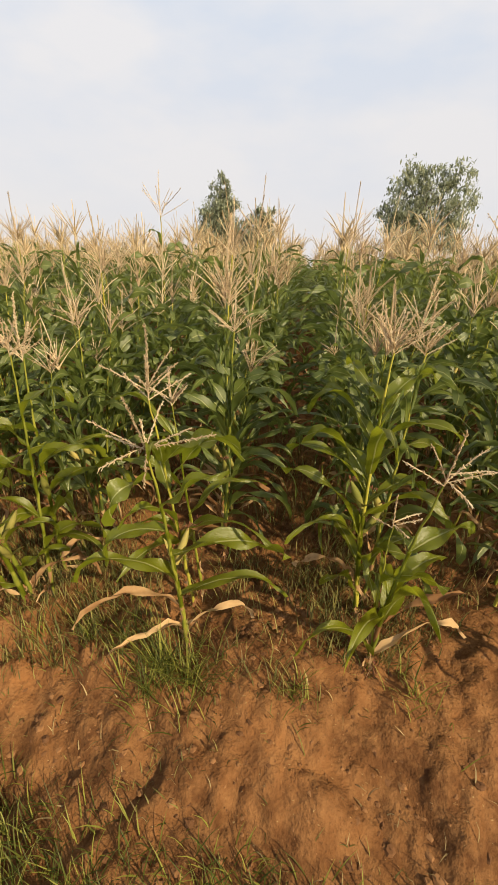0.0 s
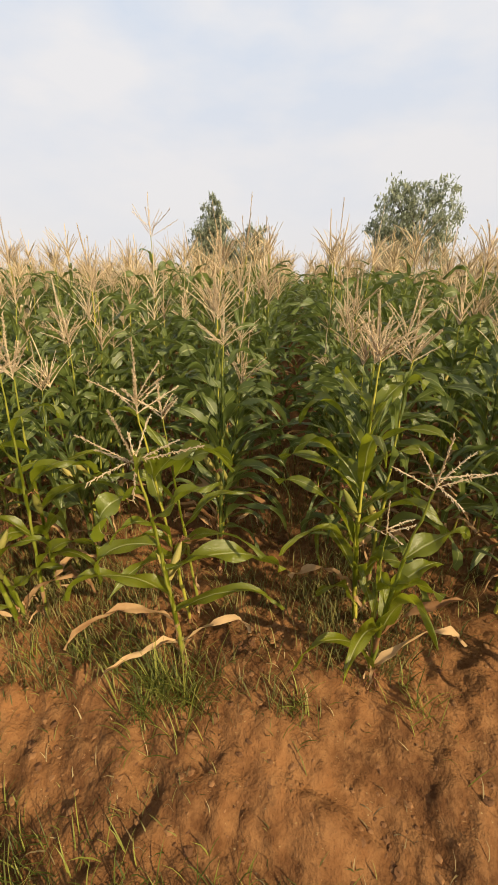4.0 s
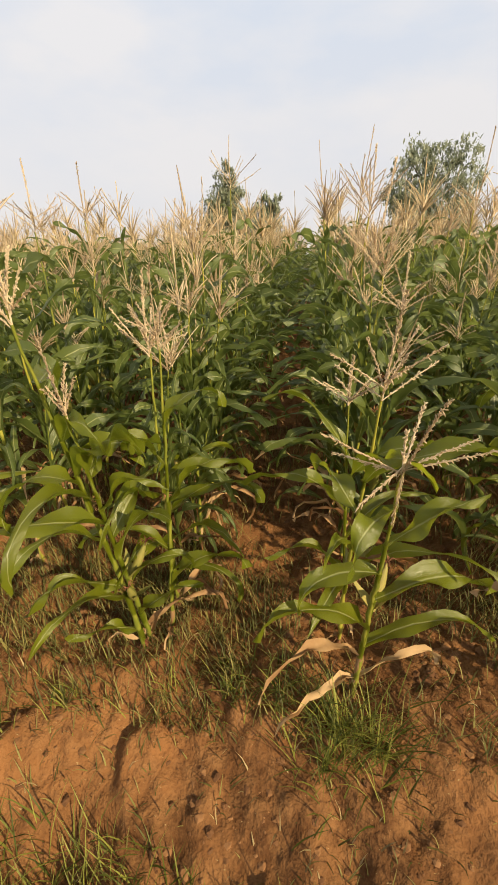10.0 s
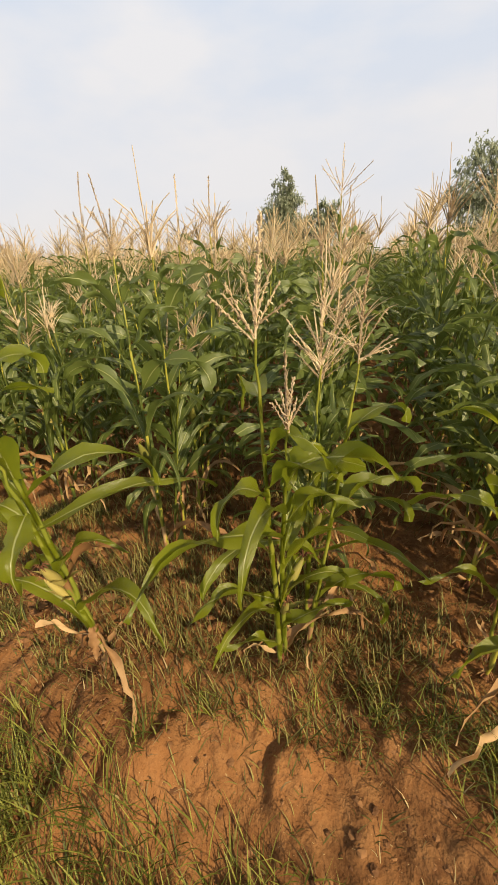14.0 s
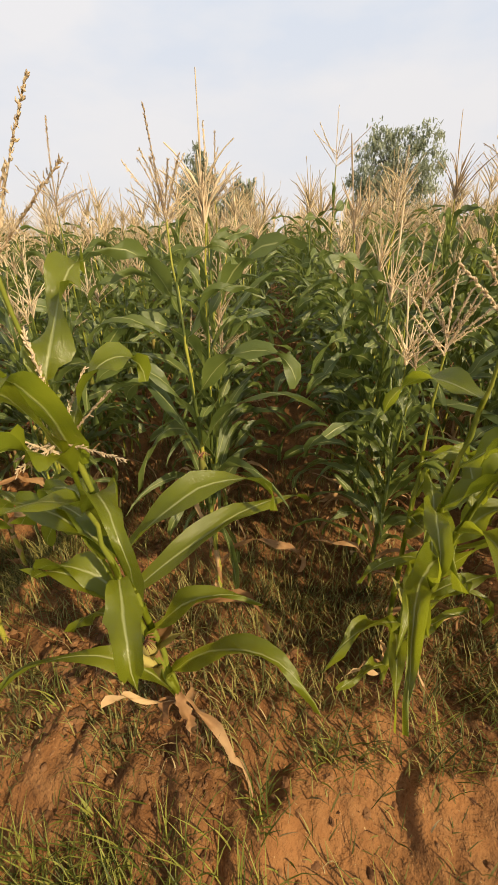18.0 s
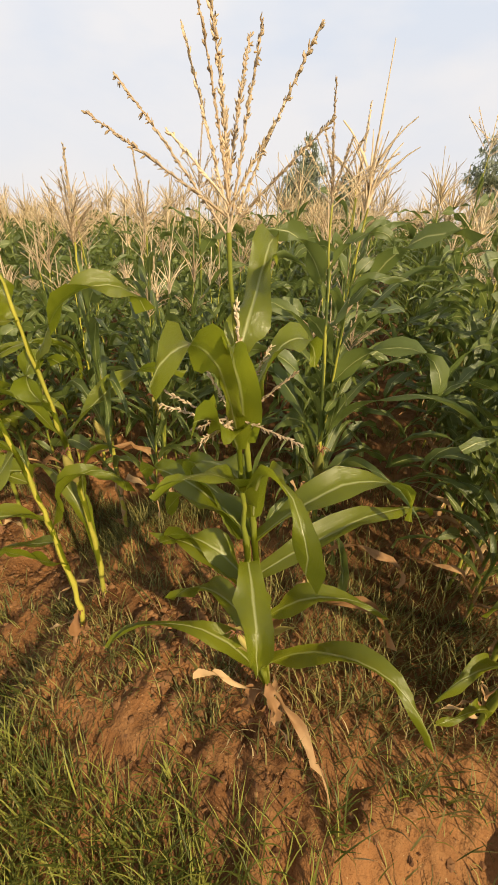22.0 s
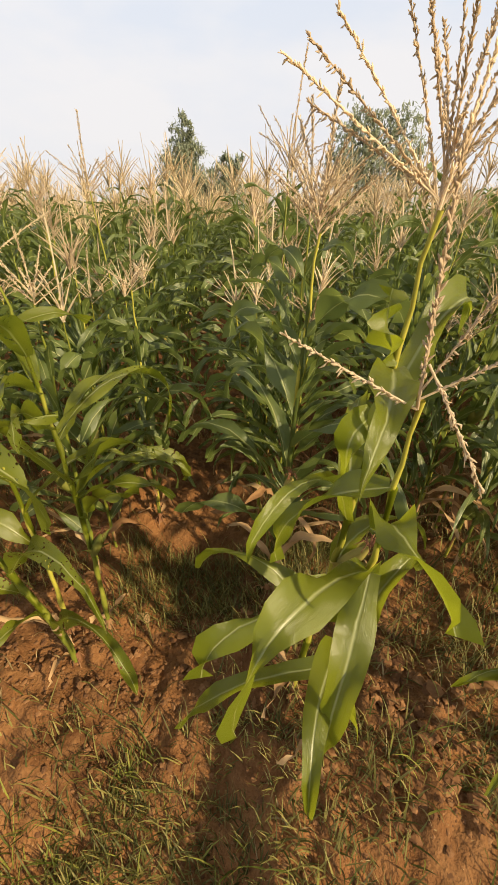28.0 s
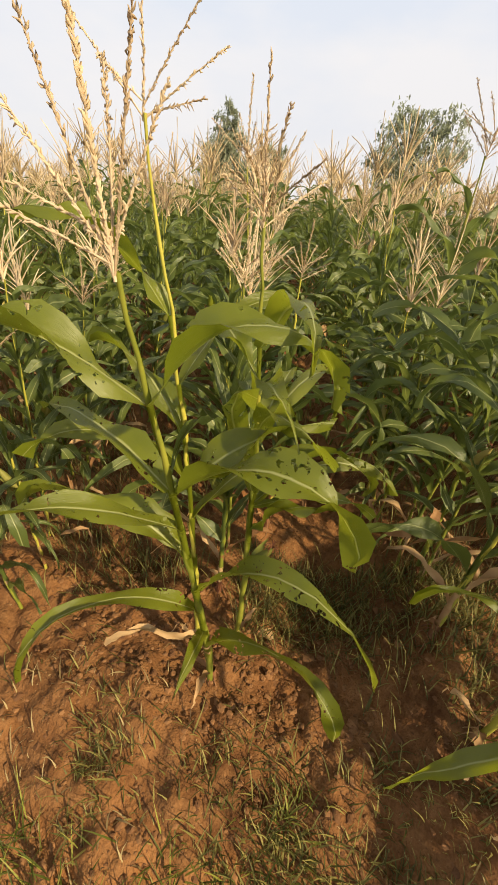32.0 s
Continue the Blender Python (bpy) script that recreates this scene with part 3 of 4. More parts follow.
# height up the stalk, direction (0 to the right, 90 away, 270 towards the path), length, width, rise, bend, sideways curl, withered
place(maize("maize_plant", "short maize plant at the field edge with withered lowest leaves", 1.03, (-0.027, -0.171), [
    (0.15, -152, 0.33, 0.05, 28, 78, 8, 1), (0.15, 13, 0.35, 0.05, 41, 119, 14, 1), (0.28, -164, 0.4, 0.055, 51, 99, 51, 1),
    (0.35, 16, 0.46, 0.062, 25, 91, -8, 0), (0.44, -152, 0.42, 0.066, 51, 120, -5, 0), (0.58, 28, 0.49, 0.07, 8, 75, -8, 0),
    (0.7, -169, 0.28, 0.07, 11, 127, 29, 0), (0.81, 1, 0.25, 0.06, 46, 41, 16, 0), (0.92, -131, 0.21, 0.05, 16, 156, 14, 0)],
    (0.10, ((-88, 30, 0.24), (186, 62, 0.18), (172, 80, 0.14), (2, 72, 0.20), (8, 60, 0.14), (-100, 165, 0.12), (-130, 100, 0.14), (60, 26, 0.13)), 0, 0, 6, 1.0, 2), [(0.52, 60, 0.14)], 0.0098, 0.002, 11, 2, True, True), -0.37, 1.06)
place(maize("maize_plant", "maize plant with a stubby tassel behind a shorter one", 1.14, (-0.032, -0.263), [
    (0.45, -26, 0.49, 0.06, 60, 105, 5, 0), (0.88, -28, 0.4, 0.05, 53, 96, 2, 0), (0.76, 128, 0.25, 0.05, 36, 78, -7, 0),
    (0.59, -122, 0.33, 0.05, 58, 95, 13, 0), (0.89, -76, 0.34, 0.05, 55, 86, 1, 0), (0.53, -9, 0.22, 0.05, 34, 81, 6, 1),
    (0.48, -112, 0.35, 0.06, 30, 79, -6, 0)],
    (0.22, 9, 0.14, 50, 6, 0.95, 2), [(0.45, 20, 0.13)], 0.0082, -0.009, 12, 2, True, True), -0.40, 1.27)
place(maize("maize_plant", "slender maize plant with a thin stalk and a small tassel", 1.02, (-0.085, -0.057), [
    (0.5, 20, 0.4, 0.05, 55, 110, 0, 0), (0.62, 190, 0.4, 0.05, 55, 110, 10, 0), (0.75, -20, 0.35, 0.05, 58, 100, 0, 0),
    (0.85, 170, 0.35, 0.045, 60, 100, 0, 0), (0.35, 200, 0.35, 0.05, 50, 110, 0, 0)],
    (0.15, 7, 0.12, 50, 8, 1.1, 2), (), 0.0070, -0.007, 13, 2, True, True), -0.38, 1.35)
place(maize("maize_plant", "leaning maize plant with broad curled leaves at the field edge", 0.96, (0.031, -0.127), [
    (0.06, -156, 0.52, 0.065, 69, 151, 9, 0), (0.32, -129, 0.35, 0.06, 44, 117, 12, 0), (0.08, 11, 0.47, 0.05, 49, 138, -6, 1),
    (0.28, 1, 0.43, 0.05, 62, 120, -4, 1), (0.31, -71, 0.53, 0.065, 75, 95, -27, 0), (0.37, 66, 0.35, 0.07, 31, 155, -9, 0),
    (0.53, 29, 0.25, 0.065, 36, 95, 7, 0), (0.68, 27, 0.33, 0.065, 25, 87, 13, 0), (0.44, 93, 0.22, 0.04, 34, 102, -15, 0),
    (0.07, 140, 0.54, 0.05, -33, 125, -18, 1)],
    (0.17, ((190, 58, 0.14), (0, 65, 0.16), (20, 40, 0.14), (150, 28, 0.11), (-60, 100, 0.10), (5, 80, 0.12)), 0, 0, 8, 1.05, 2), (), 0.0090, -0.018, 14, 2, True, True), 0.39, 1.09)
place(maize("maize_plant", "small thin maize shoot with a short tassel", 0.73, (-0.054, -0.031), [
    (0.35, 120, 0.2, 0.04, 60, 60, 0, 0), (0.48, -40, 0.25, 0.04, 55, 70, 0, 0)],
    (0.13, ((185, 60, 0.08), (0, 65, 0.09), (-70, 80, 0.08), (30, 75, 0.10)), 0, 0, 8, 0.95, 2), (), 0.0059, -0.021, 15, 2, True, True), 0.40, 1.09)
place(maize("maize_plant", "maize plant with a large dense tassel", 1.23, (-0.056, 0.020), [
    (0.69, 169, 0.39, 0.055, 51, 94, -1, 0), (0.48, 167, 0.46, 0.05, 64, 101, 0, 0), (0.9, 126, 0.53, 0.055, 39, 146, 0, 0),
    (0.34, 109, 0.72, 0.055, 14, 176, -5, 0), (0.81, 33, 0.47, 0.055, 26, 127, -6, 0), (0.96, 45, 0.46, 0.06, 51, 54, 11, 0),
    (0.64, 40, 0.51, 0.055, 21, 130, -2, 0), (1.05, 115, 0.35, 0.05, 26, 34, -15, 0), (0.37, -24, 0.26, 0.05, 47, 87, 3, 0),
    (0.77, -94, 0.52, 0.06, 71, 122, 4, 0), (0.17, -140, 0.33, 0.06, 62, 80, -1, 0),
    (0.3, 20, 0.42, 0.05, 52, 130, 0, 0), (0.45, 200, 0.42, 0.05, 55, 140, 10, 0), (0.58, -20, 0.4, 0.05, 55, 140, 0, 0), (0.74, 150, 0.4, 0.05, 55, 135, 0, 0),
    (0.88, -30, 0.36, 0.05, 58, 130, 0, 0), (1.02, 30, 0.3, 0.045, 60, 110, 0, 0), (0.22, 185, 0.36, 0.045, 50, 130, 0, 1)],
    (0.22, 18, 0.17, 46, 6, 0.95, 2), [(0.62, 200, 0.15), (0.50, 20, 0.14)], 0.0098, -0.033, 16, 2, True, True), 0.36, 1.32)
place(maize("maize_plant", "maize plant leaning over the bank with long arching leaves", 1.24, (-0.029, -0.199), [
    (0.6, -113, 0.36, 0.055, 51, 149, -5, 0), (0.82, -124, 0.3, 0.05, 46, 180, 56, 0), (0.38, -148, 0.33, 0.05, 36, 120, 5, 0),
    (0.32, -110, 0.39, 0.05, 49, 95, 7, 0), (0.13, -141, 0.25, 0.04, 39, 65, -8, 0), (0.85, -29, 0.39, 0.05, 50, 63, -8, 0),
    (1.11, 111, 0.28, 0.055, 4, 97, 27, 0),
    (0.96, -28, 0.22, 0.045, 56, 150, 0, 0)],
    (0.22, ((180, 46, 0.13), (180, 28, 0.12), (182, 38, 0.10), (0, 26, 0.10), (0, 52, 0.09), (180, 12, 0.10), (0, 16, 0.10), (90, 24, 0.10)), 0, 0, 5, 1.05, 2), (), 0.0098, -0.007, 17, 2, True, True), -1.14, 1.11)
place(maize("maize_plant", "maize plant sharing a mound with a taller leaning one", 1.05, (0.032, -0.228), [
    (0.52, -15, 0.37, 0.055, 72, 82, -27, 0), (0.73, 5, 0.25, 0.055, 66, 138, 3, 0), (0.88, 13, 0.2, 0.055, 66, 200, 8, 0),
    (0.38, 19, 0.29, 0.05, 53, 163, 7, 0), (0.2, 3, 0.28, 0.05, 50, 64, 23, 0), (0.03, 18, 0.47, 0.05, 76, 200, -1, 1),
    (0.86, 81, 0.16, 0.045, 47, 96, 2, 0), (0.62, 77, 0.39, 0.06, 38, 83, -4, 0), (0.68, -129, 0.52, 0.06, 32, 61, 29, 0),
    (0.78, -96, 0.40, 0.06, 46, 165, 0, 0)],
    (0.18, ((180, 26, 0.08), (180, 12, 0.09), (0, 24, 0.09), (0, 12, 0.06), (185, 28, 0.06), (90, 20, 0.08)), 0, 0, 4, 1.0, 2), [(0.40, 40, 0.14), (0.30, 290, 0.13)], 0.0094, -0.012, 18, 2, True, True), -1.13, 1.14)
place(maize("maize_plant", "maize plant in the front row with a bushy tassel", 1.106, (-0.005, 0.024), [
    (0.65, 51, 0.46, 0.05, 26, 131, -2, 0), (0.51, 16, 0.45, 0.05, 43, 136, 3, 0), (0.59, -99, 0.46, 0.05, 45, 100, 13, 0),
    (0.38, -36, 0.57, 0.05, 49, 62, -16, 0), (0.8, -87, 0.51, 0.05, 31, 19, 33, 0), (0.37, -98, 0.39, 0.055, 48, 103, 2, 0),
    (0.24, -15, 0.41, 0.05, 41, 163, -4, 0), (0.1, -36, 0.34, 0.05, 59, 120, -9, 1)],
    (0.25, ((180, 36, 0.18), (183, 44, 0.14), (0, 18, 0.15), (180, 54, 0.11), (0, 40, 0.14), (5, 52, 0.12), (0, 26, 0.14), (180, 20, 0.13), (90, 40, 0.14), (270, 44, 0.12), (45, 40, 0.13), (135, 44, 0.13)), 0, 0, 5, 1.1, 2), [(0.5, 300, 0.15)], 0.0094, -0.005, 19, 2, True, True), -1.07, 1.31)
place(maize("maize_plant", "slim maize plant leaning out of a clump with an open tassel", 1.15, (0.083, -0.026), [
    (0.93, 20, 0.24, 0.05, 60, 165, 0, 0), (0.80, 196, 0.26, 0.045, 60, 120, 5, 0), (0.66, 25, 0.34, 0.05, 55, 140, -5, 0),
    (0.46, 200, 0.34, 0.05, 52, 130, 0, 0), (0.30, 10, 0.36, 0.05, 55, 145, 8, 0), (0.16, 60, 0.30, 0.045, 45, 120, 0, 1)],
    (0.20, ((0, 42, 0.10), (0, 54, 0.10), (5, 66, 0.08), (180, 40, 0.10), (180, 26, 0.10), (0, 8, 0.09), (180, 64, 0.10), (0, 26, 0.11), (90, 40, 0.10)), 0, 0, 4, 0.95, 2), (), 0.0082, 0.012, 27, 2, True, True), -1.05, 1.17)
place(maize("maize_plant", "sturdy maize plant with broad shiny leaves and a withered foot leaf", 1.02, (-0.089, -0.122), [
    (0.17, -174, 0.53, 0.068, 62, 132, 19, 0), (0.28, -8, 0.51, 0.07, 56, 139, -26, 0), (0.7, -66, 0.26, 0.07, -9, 123, -5, 0),
    (0.47, -2, 0.34, 0.066, 59, 109, 4, 0), (0.42, 3, 0.41, 0.045, 59, 118, -46, 1), (0.43, 144, 0.39, 0.065, -1, 75, 32, 0),
    (0.58, 174, 0.27, 0.065, 43, 91, -6, 0), (0.76, 135, 0.41, 0.065, -3, 71, 34, 0), (0.76, 136, 0.35, 0.065, 21, 84, 60, 0),
    (0.64, 41, 0.61, 0.065, 17, 68, 8, 0), (1.02, -95, 0.33, 0.05, 64, 101, 12, 0), (0.98, -98, 0.16, 0.05, 57, 58, -3, 0),
    (0.16, -12, 0.53, 0.036, -31, 70, -60, 1), (0.15, -150, 0.12, 0.07, -30, 50, 0, 1), (0.19, -60, 0.13, 0.07, -40, 40, 0, 1), (0.1, -155, 0.26, 0.03, 35, 52, -20, 1)],
    (0.20, ((200, 55, 0.13), (186, 76, 0.13), (170, 34, 0.13), (20, 45, 0.12), (-10, 96, 0.11), (195, 110, 0.08), (60, 30, 0.12), (250, 95, 0.08)), 0, 0, 8, 0.95, 2), [(0.42, 285, 0.15), (0.34, 215, 0.12)], 0.0113, -0.023, 20, 2, True, True), -1.76, 0.94)
place(maize("maize_plant", "tall maize plant with a large open straw-coloured tassel", 1.29, (-0.088, -0.145), [
    (0.76, 30, 0.46, 0.068, 40, 150, 8, 0), (1.04, 60, 0.26, 0.06, 66, 170, 0, 0), (1.14, 84, 0.24, 0.06, 58, 60, 10, 0),
    (0.99, -90, 0.27, 0.066, 72, 60, 20, 0), (0.89, 153, 0.20, 0.06, 15, 103, 0, 0), (0.82, -65, 0.38, 0.066, 76, 190, 22, 0),
    (0.85, -120, 0.26, 0.06, 62, 100, 6, 0), (0.76, 164, 0.36, 0.06, 28, 77, -5, 0), (0.59, 177, 0.29, 0.06, 46, 107, -1, 0)],
    (0.22, ((0, 9, 0.19), (0, 25, 0.20), (0, 47, 0.15), (180, 39, 0.20), (180, 59, 0.20), (180, 17, 0.18), (180, 45, 0.10), (0, 33, 0.09), (180, 9, 0.17), (90, 20, 0.15)), 0, 0, 3, 0.85, 2), (), 0.0098, -0.010, 21, 2, True, True), -1.77, 0.94)
place(maize("maize_plant", "maize plant with a thin stalk and a wide-armed tassel", 1.11, (-0.009, -0.115), [
    (0.56, -128, 0.36, 0.06, 38, 154, 40, 0), (0.74, -161, 0.2, 0.06, 1, 111, 23, 0), (0.8, -137, 0.38, 0.06, 34, 150, 5, 0),
    (0.98, 165, 0.25, 0.055, -19, 98, 11, 0), (0.89, -112, 0.26, 0.055, 53, 125, 60, 0), (0.52, 33, 0.39, 0.05, 77, 184, 13, 0),
    (0.37, -96, 0.31, 0.045, 51, -3, -5, 0), (0.8, -115, 0.36, 0.06, -45, 42, 0, 0), (0.7, -160, 0.36, 0.055, 24, 118, 0, 0),
    (0.47, 178, 0.5, 0.055, -22, 62, 0, 0),
    (0.14, -80, 0.14, 0.06, -48, 40, 0, 1)],
    (0.24, ((180, 63, 0.17), (0, 60, 0.14), (5, 28, 0.14), (-50, 140, 0.14)), 0, 0, 3, 0.9, 2), (), 0.0094, 0.019, 22, 2, True, True), -2.47, 1.00)
place(maize("maize_plant", "tall maize plant with a large spreading tassel", 1.28, (0.040, -0.165), [
    (0.51, 17, 0.42, 0.055, 84, 200, -18, 0), (0.75, 79, 0.54, 0.06, 30, 73, -23, 0), (0.97, 31, 0.42, 0.065, 71, 150, 39, 0),
    (1.09, -106, 0.26, 0.06, 7, 82, -21, 0), (1.1, -12, 0.1, 0.06, 120, 42, 0, 0), (0.84, 37, 0.23, 0.06, 134, 200, -8, 0),
    (0.76, -135, 0.40, 0.055, 66, 150, 2, 0), (0.27, 161, 0.53, 0.06, 79, 170, 11, 0)],
    (0.24, ((180, 3, 0.20), (0, 16, 0.17), (0, 29, 0.14), (180, 22, 0.20), (180, 40, 0.20), (180, 51, 0.20), (180, 58, 0.21), (180, 62, 0.17), (0, 3, 0.16), (0, 12, 0.14), (180, 21, 0.17), (0, 40, 0.12), (90, 30, 0.16), (60, 24, 0.17), (120, 26, 0.17), (300, 40, 0.12), (240, 40, 0.12)), 0, 0, 3, 0.75, 2), [(0.6, 300, 0.15)], 0.0098, 0.023, 23, 2, True, True), -2.50, 1.16)
place(maize("maize_plant", "maize plant with a bare yellow lower stalk and bitten leaves", 1.35, (-0.030, -0.036), [
    (0.72, -109, 0.65, 0.06, 61, 47, 40, 0), (0.89, 54, 0.66, 0.06, 35, 198, 2, 0), (1.05, 126, 0.31, 0.05, 32, 46, -16, 0),
    (1.12, -70, 0.46, 0.06, 42, 95, -27, 0), (0.68, 19, 0.46, 0.055, 45, 160, -10, 0), (0.59, -15, 0.26, 0.05, 53, 64, 6, 0),
    (0.87, 71, 0.45, 0.055, 39, 98, 8, 0), (1.02, -83, 0.38, 0.055, 32, 78, 16, 0), (0.72, -2, 0.44, 0.05, 55, 143, -1, 0),
    (0.67, -10, 0.34, 0.05, 32, 76, 5, 0), (0.91, -80, 0.42, 0.05, 45, 75, 24, 0)],
    (0.23, 13, 0.14, 42, 6, 0.85, 2), [(0.42, 330, 0.15)], 0.0098, 0.015, 24, 2, True, True), -3.19, 1.45)
place(maize("maize_plant", "sturdy maize plant with broad insect-bitten leaves and thick tassel arms", 1.28, (-0.110, -0.229), [
    (0.91, 153, 0.39, 0.07, 30, 70, -5, 0), (1.1, 0, 0.38, 0.07, 60, 172, 0, 0), (0.9, -20, 0.46, 0.075, 48, 150, -10, 0),
    (0.45, -154, 0.57, 0.055, 46, 152, 9, 0), (0.56, -25, 0.55, 0.055, 55, 142, -20, 0), (0.24, -30, 0.57, 0.05, 57, 161, -12, 0),
    (0.34, -88, 0.26, 0.045, 49, 82, -19, 0), (0.25, -168, 0.32, 0.045, 37, 115, -3, 1), (1.1, 186, 0.4, 0.065, 38, 92, 0, 0),
    (0.8, 205, 0.42, 0.06, 35, 85, 0, 0), (0.9, 10, 0.32, 0.06, 48, 60, 10, 0), (0.7, 172, 0.45, 0.06, 40, 105, 5, 0)],
    (0.22, ((182, 15, 0.22), (0, 10, 0.22), (180, 34, 0.19), (188, 65, 0.14), (20, 22, 0.17), (90, 18, 0.18), (170, 68, 0.12)), 0, 0, 4, 0.95, 2), (), 0.0113, -0.005, 25, 2, True, True), -3.26, 1.31)
place(maize("maize_plant", "slender maize plant with few tassel arms", 1.47, (-0.104, 0.005), [
    (0.6, 20, 0.45, 0.055, 55, 120, 0, 0), (0.72, 200, 0.45, 0.06, 55, 120, 0, 0), (0.86, 150, 0.45, 0.055, 55, 110, 10, 0),
    (1, 30, 0.4, 0.055, 58, 100, 0, 0), (1.15, 190, 0.35, 0.05, 60, 90, 0, 0), (0.45, 180, 0.45, 0.055, 50, 120, 0, 0)],
    (0.14, ((0, 52, 0.17), (8, 70, 0.11), (5, 34, 0.16), (180, 40, 0.15), (170, 55, 0.10)), 0, 0, 3, 0.8, 2), (), 0.0086, 0.013, 26, 2, True, True), -3.33, 1.42)
# taller neighbours close behind the first plants
for n, (label, x, y, h, lean, tas) in enumerate((
        ("maize plant with a bushy straw tassel", -0.31, 1.56, 1.18, (0.02, 0.05), (0.18, 12, 0.13, 58, 8, 0.85, 2)),
        ("tall maize plant with a dense pale tassel", -0.36, 1.74, 1.36, (0.02, 0.0), (0.22, 17, 0.19, 38, 8, 0.85, 2)),
        ("tall maize plant with a yellowing stalk", -1.72, 1.38, 1.34, (-0.09, 0.07), (0.24, 14, 0.17, 44, 6, 0.85, 2)),
        ("maize plant with a pale open tassel", -1.76, 1.85, 1.43, (-0.02, 0.08), (0.27, 11, 0.17, 54, 6, 0.85, 2)),
        ("tall maize plant with a long tassel spike", 0.24, 2.62, 1.62, (-0.02, 0.02), (0.36, 10, 0.184, 50, 6, 0.85, 2)),
        ("tall maize plant with a full pale tassel", -0.37, 2.72, 1.66, (0.02, 0.03), (0.36, 16, 0.2208, 50, 8, 0.85, 2)),
        ("maize plant with a low bushy tassel", -2.55, 1.42, 1.18, (0.02, -0.06), (0.24, 17, 0.17, 44, 8, 0.85, 2)),
        ("tall maize plant with one long spike above its tassel", -2.52, 2.26, 1.52, (0.0, 0.02), (0.36, 14, 0.19, 50, 8, 0.85, 2)),
        ("maize plant with a spreading straw tassel", -1.09, 2.02, 1.40, (0.02, 0.0), (0.27, 14, 0.17, 54, 8, 0.85, 2)),
        ("maize plant with a wide tassel in the second rank", -1.08, 1.72, 1.20, (0.02, 0.0), (0.25, 14, 0.15, 54, 8, 0.85, 2)),
        ("very tall maize plant with an open fan of tassel arms", -1.16, 3.20, 1.80, (0.0, 0.0), (0.3, 10, 0.2576, 58, -8, 0.85, 2)),
        ("tall maize plant with a loose pale tassel", -0.40, 2.02, 1.52, (0.02, 0.0), (0.25, 12, 0.19, 44, 6, 0.85, 2)),
        ("tall maize plant with a straight tassel spike", -1.83, 2.42, 1.58, (0.02, 0.0), (0.27, 12, 0.17, 44, 6, 0.85, 2)),
        ("maize plant with a dense upright tassel", -2.50, 1.72, 1.27, (0.0, 0.0), (0.27, 15, 0.19, 44, 6, 0.85, 2)),
        ("maize plant with a dry open tassel in the rank behind", -3.24, 2.42, 1.40, (-0.1, 0.0), (0.27, 12, 0.17, 52, 6, 0.85, 2)),
        ("maize plant crowded against its dense-tasselled neighbour", 0.41, 1.42, 1.20, (0.02, 0.0), (0.20, 12, 0.14, 46, 6, 0.9, 2)),
        ("low maize plant with a nodding straw tassel", -3.28, 1.64, 1.18, (0.02, -0.02), (0.19, 11, 0.15, 46, 6, 0.85, 2)),
        ("low maize plant with a small straw tassel", -3.10, 2.02, 1.14, (0.0, 0.0), (0.18, 9, 0.12, 48, 6, 0.85, 2)))):
    r = np.random.default_rng(60 + n)
    place(maize("maize_plant", label, h, lean, random_leaves(r, h, 13, 0.80, 0.74 if x < -3 else 0.82), tas, [(h * 0.42, 200 + 100 * r.random(), 0.15)], 0.0088, 0.0, 70 + n, 2, True), x, y)
TAKEN = {0: 0.42, -1: 0.62, -2: 0.44, -3: 0.56, -4: 0.50, -5: 0.52}
TUFTS = [(-0.42, 0.92, 150, 0.22), (-0.30, 0.90, 90, 0.19), (-0.46, 0.84, 60, 0.18), (-0.62, 1.02, 70, 0.12), (-1.0, 0.97, 50, 0.11), (-0.78, 1.0, 80, 0.12), (0.55, 1.0, 60, 0.13), (0.1, 0.92, 50, 0.12),
         (-2.0, 0.72, 70, 0.11), (-1.35, 0.9, 60, 0.1), (-3.0, 1.0, 50, 0.10), (-2.2, 0.95, 50, 0.1), (-1.55, 0.75, 60, 0.1)]


# the rows behind: a few habits, each copied with a turn, a lean and a size of its own
kinds = []
for k in range(12):
    r = np.random.default_rng(100 + k)
    h = 1.31 + 0.13 * r.random()
    spec = (0.30 + 0.10 * r.random(), int(9 + 7 * r.random()), 0.17 + 0.05 * r.random(), 22 + 22 * r.random(), 8 + 30 * r.random(), 1.0, 1 if k % 3 else 2)
    kinds.append(maize("maize_plant", "green maize plant with a dry tassel in a field row", h, (r.normal() * 0.05, r.normal() * 0.05),
                       random_leaves(r, h, 17, 0.95), spec, [(h * 0.5, r.random() * 360, 0.17)] if k % 2 else (), 0.009, r.normal() * 0.02, 200 + k, 1))

